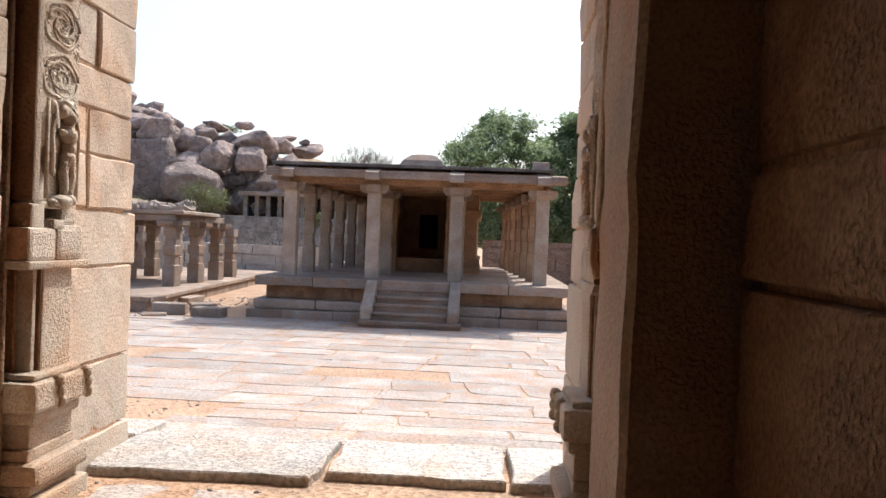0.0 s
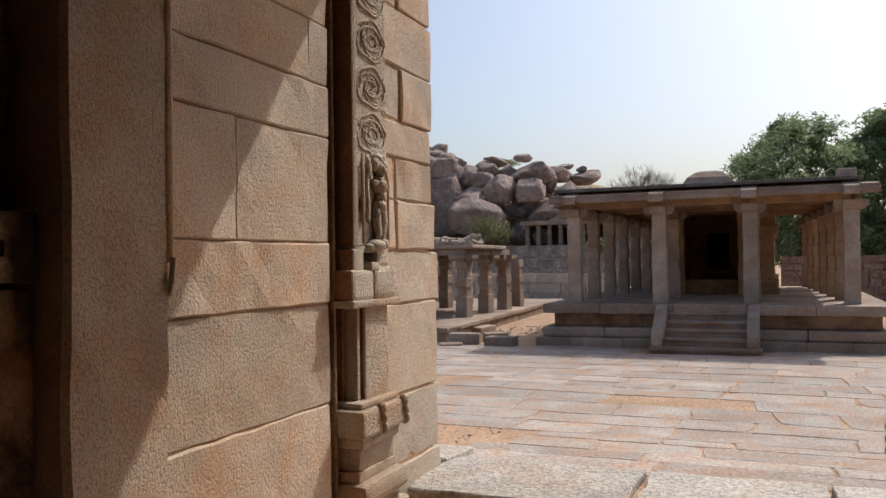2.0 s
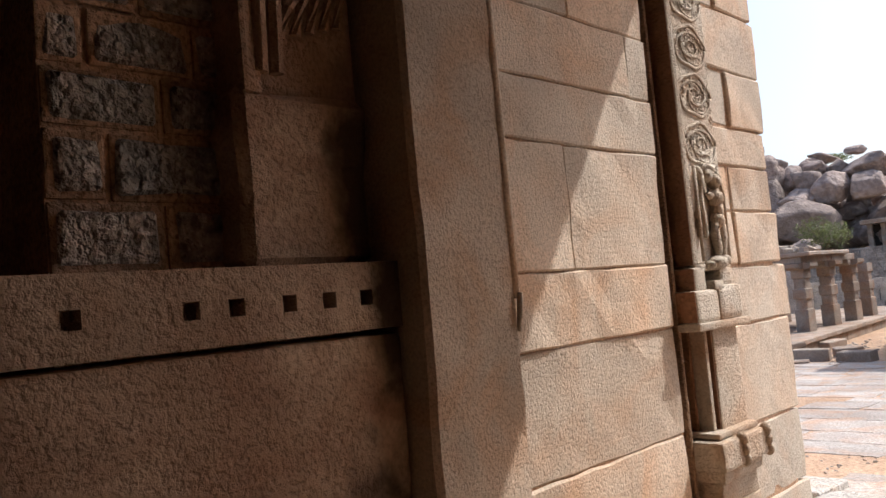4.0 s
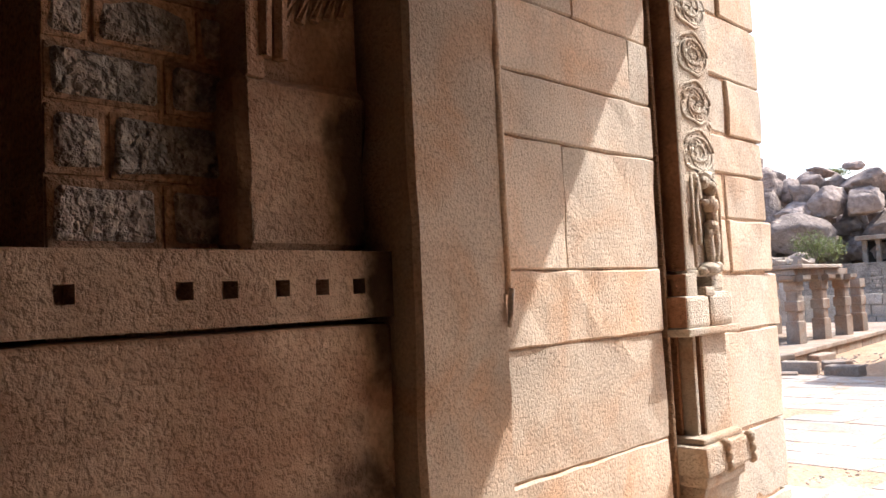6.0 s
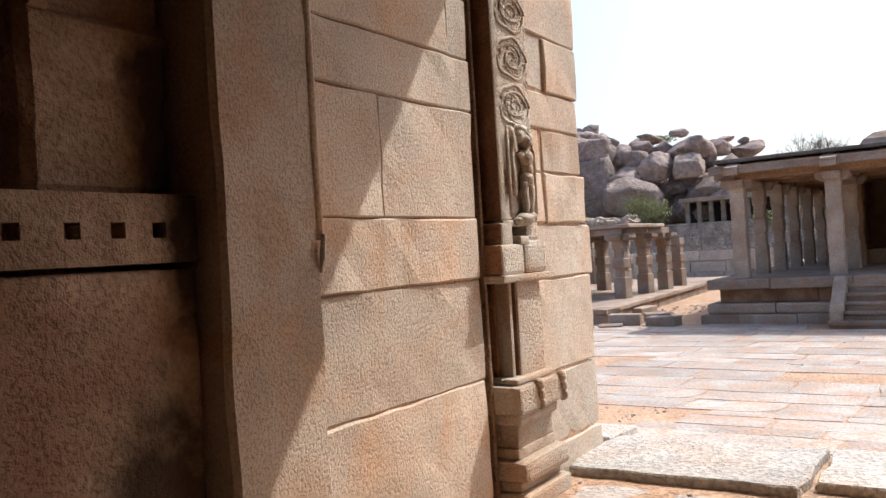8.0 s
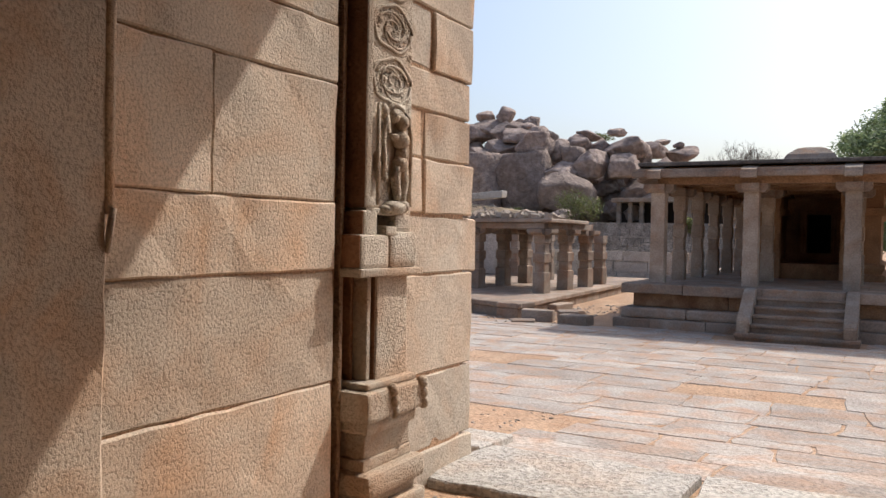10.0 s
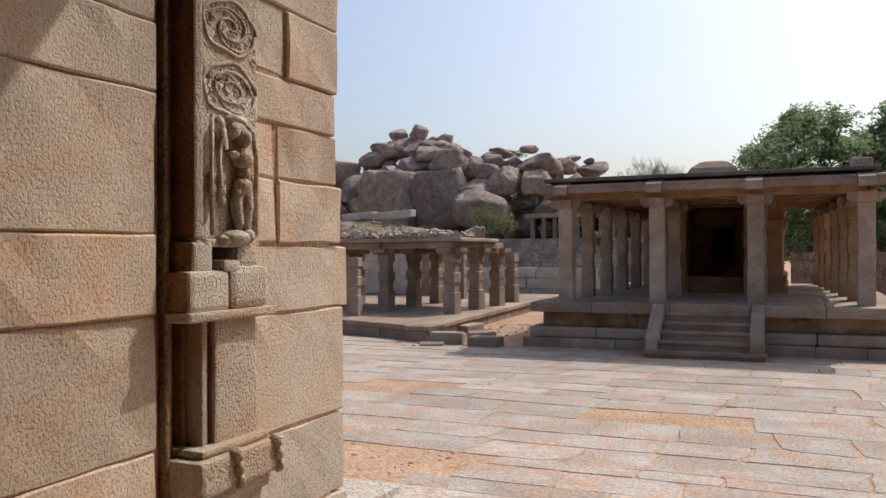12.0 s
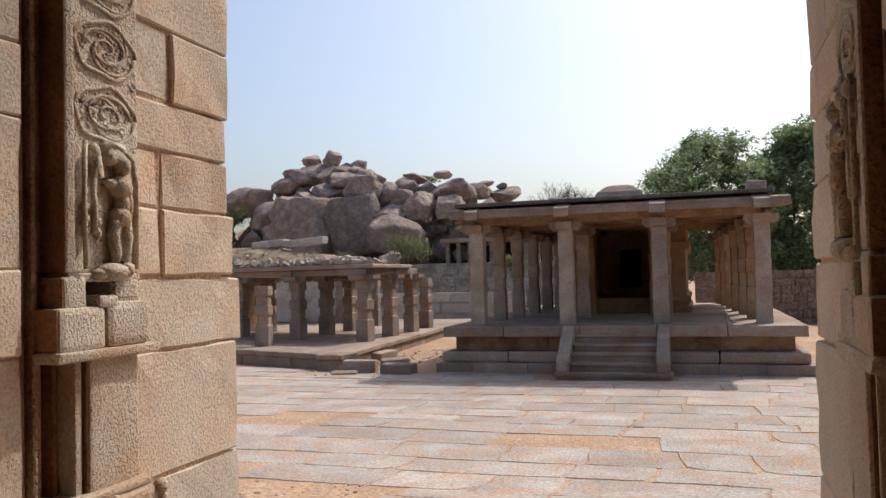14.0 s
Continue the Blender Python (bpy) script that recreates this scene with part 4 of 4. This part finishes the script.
LEDGE_TOP = [(-18.4, 62.0, 10.3, 0.78, 0.33), (-31.0, 63.0, 12.45, 0.93, 0.5), (-29.1, 63.0, 12.4, 0.95, 0.75), (-26.5, 63.0, 11.6, 0.71, 0.58), (-27.7, 63.0, 11.5, 0.6, 0.5), (-32.6, 61.0, 10.0, 1.28, 0.65), (-31.5, 62.0, 10.8, 1.5, 0.72),
             (-28.8, 62.0, 10.8, 1.4, 0.85), (-26.8, 61.0, 10.2, 1.33, 0.7), (-21.3, 63.0, 10.2, 1.04, 0.42), (-15.7, 63.0, 8.9, 1.2, 0.68), (-13.7, 64.0, 8.6, 1.35, 0.58), (-15.2, 64.0, 9.6, 0.62, 0.24), (-14.0, 64.0, 9.3, 0.45, 0.23), (-30.0, 63.5, 11.3, 2.2, 0.8)]
LEDGE_MID = [(-24.7, 59.0, 9.2, 1.71, 0.98), (-20.1, 56.0, 5.0, 2.35, 1.4), (-21.3, 59.0, 8.0, 0.95, 0.85), (-19.5, 58.5, 7.45, 1.28, 1.05), (-17.1, 59.0, 7.3, 1.3, 0.92), (-17.4, 61.0, 8.8, 1.85, 0.85), (-36.1, 60.0, 8.6, 2.27, 1.2), (-32.7, 58.5, 7.2, 1.65, 1.15),
             (-28.2, 60.5, 9.1, 1.55, 0.78), (-30.0, 59.5, 8.7, 1.1, 0.5), (-22.6, 60.0, 8.7, 0.9, 0.95), (-21.5, 61.0, 9.2, 0.95, 0.65), (-19.9, 61.5, 9.0, 0.95, 0.68), (-21.9, 58.0, 6.8, 1.3, 0.85), (-18.4, 61.0, 5.5, 1.1, 1.4), (-15.9, 60.0, 5.4, 1.5, 1.25), (-39.5, 62.0, 8.4, 2.0, 1.4)]
LEDGE_LOW = [(-31.7, 57.0, 5.6, 1.0, 0.7), (-33.6, 57.0, 5.3, 0.9, 0.7), (-38.5, 58.0, 6.0, 2.0, 1.3), (-20.1, 53.0, 3.1, 0.86, 0.55), (-22.4, 53.0, 2.95, 0.63, 0.4), (-12.6, 60.0, 4.7, 1.8, 1.3), (-10.8, 63.0, 4.4, 1.7, 1.2), (-42, 60, 6.5, 2.4, 2.0), (-46, 62, 7.0, 2.6, 2.2), (-14.0, 62.0, 6.6, 1.9, 1.2)]
k = 0
for ledge, fl in ((CLIFFS, 0.97), (LEDGE_TOP, 0.55), (LEDGE_MID, 0.6), (LEDGE_LOW, 0.4)):
    for x, y, z, rx, rz in ledge:
        k += 1
        boulder(x, y, z, rx, rz, None, fl, k)
rf = random.Random(29)
for i in range(110):
    k += 1
    x = rf.uniform(-40, -11)
    lim = 2.6 + 8.6 * math.exp(-((x + 29) / 9) ** 2) + 5.2 * math.exp(-((x + 16) / 7) ** 2)
    f = rf.random() ** 0.6
    s = rf.uniform(0.3, 0.85)
    boulder(x, 58.5 + 4 * f, max(1.2, lim * (0.3 + 0.72 * f)), s * 1.4, s, None, rf.uniform(0.3, 0.8), k)
rf = random.Random(11)
for i in range(110):
    k += 1
    x = rf.uniform(-44, -9)
    lim = 3.0 + 7.2 * math.exp(-((x + 30) / 11) ** 2) + 5.0 * math.exp(-((x + 16) / 7) ** 2)
    f = rf.random()
    s = rf.uniform(0.5, 1.35)
    boulder(x, 61 + 8 * f, max(1.0, lim * (0.35 + 0.6 * f)), s * 1.3, s, None, rf.uniform(0.2, 0.6), k)


# ---- plants ----
def leaf_cloud(bm, center, radii, count, size, rnd):
    for i in range(count):
        while True:
            p = Vector((rnd.uniform(-1, 1), rnd.uniform(-1, 1), rnd.uniform(-1, 1)))
            if 0.25 < p.length < 1.0:
                break
        c = Vector((p.x * radii[0], p.y * radii[1], p.z * radii[2])) + Vector(center)
        rot = Euler((rnd.uniform(-0.9, 0.9), rnd.uniform(-0.9, 0.9), rnd.uniform(0, 6.28))).to_matrix()
        s = size * rnd.uniform(0.6, 1.3)
        q = [c + rot @ Vector(v) * s for v in ((-1, 0, 0), (0, -0.42, 0.1), (1, 0, -0.15), (0, 0.42, 0.1))]
        vs = [bm.verts.new(p) for p in q]
        bm.faces.new(vs)


def branches(bm, base, direction, length, radius, depth, rnd, tips, spread=0.6):
    p, d = Vector(base), Vector(direction).normalized()
    pts = [p.copy()]
    for i in range(4):
        d = (d + Vector((rnd.uniform(-1, 1), rnd.uniform(-1, 1), rnd.uniform(-0.4, 0.7))) * 0.16).normalized()
        p = p + d * length / 4
        pts.append(p.copy())
    tube(pts, radius, 6 if depth > 1 else 4, bm, 0.6)
    if depth == 0:
        tips.append(p)
        return
    for i in range(3 if depth > 1 else 3):
        nd = (d + Vector((rnd.uniform(-1, 1), rnd.uniform(-1, 1), rnd.uniform(-0.25, 0.8))) * spread * 1.3).normalized()
        branches(bm, pts[-1] if i else pts[3], nd, length * rnd.uniform(0.6, 0.8), radius * 0.55, depth - 1, rnd, tips, spread)


def tree(x, y, height, width, label, seed, leaves, leaf_size=0.11, low=0.2):
    rnd = random.Random(seed)
    t = thing("tree", label, "tree", at=(x, y, -0.05))
    bm = bmesh.new()
    tips = []
    branches(bm, (0, 0, 0), (0.05, 0, 1), height * 0.36, 0.2, 3, rnd, tips)
    part("trunk", bm, M_BARK, t, smooth=True)
    bm = bmesh.new()
    n = 260
    lobes = [(rnd.uniform(0, 6.28), rnd.uniform(0.75, 1.25), rnd.uniform(-0.07, 0.06)) for i in range(9)]
    for i in range(n):
        a, u = rnd.uniform(0, 6.28), rnd.random()
        lobe = min(lobes, key=lambda q: abs(math.atan2(math.sin(q[0] - a), math.cos(q[0] - a))))
        zc = height * (low + (0.94 + lobe[2] - low) * u)
        prof = math.sin(math.pi * min(1, 0.22 + 0.74 * u)) ** 0.6
        r = width * lobe[1] * prof * math.sqrt(rnd.uniform(0.15, 1))
        s = rnd.uniform(0.3, 0.8) * width / 3
        leaf_cloud(bm, (r * math.cos(a), r * math.sin(a), zc), (s, s, s * 0.8), leaves // n, leaf_size, rnd)
    part("crown", bm, M_LEAF, t, "dense green small-leaved crown")


tree(2.3, 33.0, 7.5, 3.1, "leafy green neem tree behind the boundary wall", 3, 46000, 0.10)
tree(6.2, 34.0, 7.7, 3.3, "tall leafy green tree with a low spreading crown", 8, 46000, 0.12, low=0.03)
tree(10.6, 36.0, 6.8, 2.8, "leafy green tree beyond the boundary wall", 5, 22000, 0.12, low=0.05)
rnd = random.Random(21)
bare = thing("bare_tree", "leafless grey tree with a fan of thin twigs", "tree", at=(-7.4, 56.0, 3.2))
bm = bmesh.new()
tips = []
for i in range(9):
    branches(bm, (0, 0, 0.6), (rnd.uniform(-0.9, 0.9), rnd.uniform(-0.3, 0.3), 1), 1.6, 0.085, 5, rnd, tips, 0.5)
tube([(0, 0, -3.3), (0, 0, 0.8)], 0.16, 8, bm, 0.8)
part("crown", bm, M_BARK, bare)


def bush(x, y, z, r, h, seed, count=2600, size=0.08):
    rnd = random.Random(seed)
    b = thing("shrub", "dusty green shrub among the rocks", "shrub", "hillside shrubs", at=(x, y, z))
    bm = bmesh.new()
    for i in range(9):
        a = rnd.uniform(0, 6.28)
        tube([(0, 0, -0.1), (0.3 * r * math.cos(a), 0.3 * r * math.sin(a), h * 0.5), (0.7 * r * math.cos(a), 0.7 * r * math.sin(a), h * 0.8)], 0.03, 4, bm, 0.4)
    part("stems", bm, M_BARK, b)
    bm = bmesh.new()
    for i in range(16):
        a, q = rnd.uniform(0, 6.28), rnd.uniform(0.1, 0.75) * r
        leaf_cloud(bm, (q * math.cos(a), q * math.sin(a), h * rnd.uniform(0.25, 0.75)), (r * 0.38, r * 0.38, h * 0.28), count // 16, size, rnd)
    part("leaves", bm, M_BUSH, b)


bush(-17.6, 50.0, 2.7, 1.75, 2.4, 1)
bush(-23.5, 54.0, 2.6, 1.2, 1.3, 2, 1200)
bush(-35.5, 57.0, 6.2, 1.6, 2.0, 3, 1500)
bush(-21.0, 65.0, 10.0, 1.6, 0.8, 4, 1000)
bush(-32.5, 64.0, 10.8, 1.8, 1.0, 5, 1000)
bush(-6.6, 34.4, 1.85, 0.6, 0.9, 6, 700)

# ---- paving of the court, slab by slab ----
court = thing("paving", "worn pale granite paving slabs with earth in the joints", "paving", kind="structure")


def drift(x, y):
    """Rows of paving wander a little, as hand-laid courses do."""
    return (x + 0.22 * noise.noise((0.5 * y, 3.1, 0.2 * x)), y + 0.24 * noise.noise((0.32 * x, 0.28 * y, 5.0)))


def slab(x0, x1, y0, y1, thick, drop=0.0, rough=0.02):
    bm = bmesh.new()
    nx, ny = max(3, int((x1 - x0) / 0.16)), max(2, int((y1 - y0) / 0.2))
    rim = []
    for i in range(nx):
        rim.append((x0 + (x1 - x0) * i / nx, y0))
    for i in range(ny):
        rim.append((x1, y0 + (y1 - y0) * i / ny))
    for i in range(nx):
        rim.append((x1 - (x1 - x0) * i / nx, y1))
    for i in range(ny):
        rim.append((x0, y1 - (y1 - y0) * i / ny))
    sx, sy = random.uniform(-0.004, 0.004), random.uniform(-0.004, 0.004)
    cx, cy = (x0 + x1) / 2, (y0 + y1) / 2
    if y0 > 0.95:
        rim = [drift(x, y) for x, y in rim]
        cx, cy = drift(cx, cy)
    for corner in (0, nx, nx + ny, 2 * nx + ny):
        if y0 > 0.95 and random.random() < 0.14:
            u = random.uniform(0.1, 0.28)
            rim[corner] = (rim[corner][0] + (cx - rim[corner][0]) * u * 0.5, rim[corner][1] + (cy - rim[corner][1]) * u)
    rim = [(x + random.uniform(-1, 1) * rough, y + random.uniform(-1, 1) * rough) for x, y in rim]
    loops = []
    for inset, dz in ((0.0, -thick), (0.0, -0.010), (0.012, 0.0)):
        loop = []
        for x, y in rim:
            px, py = x + (cx - x) * inset / max(0.2, abs(cx - x) + 0.2), y + (cy - y) * inset / max(0.2, abs(cy - y) + 0.2)
            loop.append(bm.verts.new((px, py, ground_z(px, py) + drop + dz + sx * (px - cx) * 1.5 + sy * (py - cy) * 1.5)))
        loops.append(loop)
    for a, b in zip(loops, loops[1:]):
        for i in range(len(a)):
            j = (i + 1) % len(a)
            bm.faces.new((a[i], a[j], b[j], b[i]))
    bm.faces.new(loops[-1])
    return bm


# rough sill stones across the mouth of the gate
for a, b, y0, y1 in ((-0.72, 0.62, 0.0, 0.9), (0.66, 1.72, 0.12, 0.95), (1.75, 2.7, 0.1, 0.95), (-2.2, -0.75, 0.75, 1.3)):
    part("sill_slab", slab(a, b, y0, y1, 0.16, 0.05, 0.03), M_SILL, court)
for a, b, y0, y1 in ((0.05, 0.5, -0.55, -0.12), (-0.5, -0.05, -0.5, -0.15)):
    part("sill_slab", slab(a, b, y0, y1, 0.1, -0.01, 0.05), M_SLAB, court)
y = 0.98
r = 0
gone = [(-1.7, 2.3, 0.75), (-2.6, 2.9, 0.8), (-1.2, 1.4, 0.45), (1.9, 3.4, 0.35), (-3.4, 6.4, 0.5), (0.2, 5.3, 0.3), (-4.4, 12.2, 1.3)]
while y < 10.95:
    d = random.uniform(0.34, 0.74)
    x = -8.8 + random.uniform(-0.7, 0)
    while x < 8.5:
        w = random.uniform(0.55, 1.75)
        mx, my = x + w / 2, y + d / 2
        hidden = (mx > 3.4 and my < 4.0) or (mx < -4.0 - 0.35 * my) or (mx > 2.6 + 0.25 * my)
        hole = any((mx - gx) ** 2 + (my - gy) ** 2 < gr * gr for gx, gy, gr in gone)
        steps = -0.8 < mx < 1.2 and my > 10.5
        if not hidden and not hole and not steps:
            part("paving_slab", slab(x + 0.008, x + w - 0.008, y + 0.006, y + d - 0.006, 0.1, random.uniform(-0.004, 0.003), 0.018), M_SLAB, court)
        x += w
    y += d
    r += 1


# ---- loose gravel and grit on bare earth ----
def gravel():
    rnd = random.Random(4)
    bm = bmesh.new()
    for cx, cy, rx, ry, n_ in ((0.6, -0.6, 1.3, 0.55, 40), (-1.9, 2.4, 0.9, 0.8, 50), (-4.5, 13.0, 0.7, 2.6, 160), (-4.6, 11.3, 1.0, 0.5, 50), (0.8, -2.0, 1.2, 1.6, 60)):
        for i in range(n_):
            x, y = cx + rnd.uniform(-1, 1) * rx, cy + rnd.uniform(-1, 1) * ry
            r_ = rnd.uniform(0.006, 0.022) * (1.8 if cy > 8 else 1.0)
            bmesh.ops.create_icosphere(bm, subdivisions=1, radius=r_, matrix=pose(x, y, ground_z(x, y) - 0.014 + r_ * 0.3, rnd.uniform(0, 90), 0, rnd.uniform(0, 180)) @ Matrix.Diagonal((1.4, 1, 0.7, 1)))
    tagged(part("gravel", bm, M_SLAB), "loose grit and pebbles scattered on bare earth", "gravel", kind="stuff")


gravel()
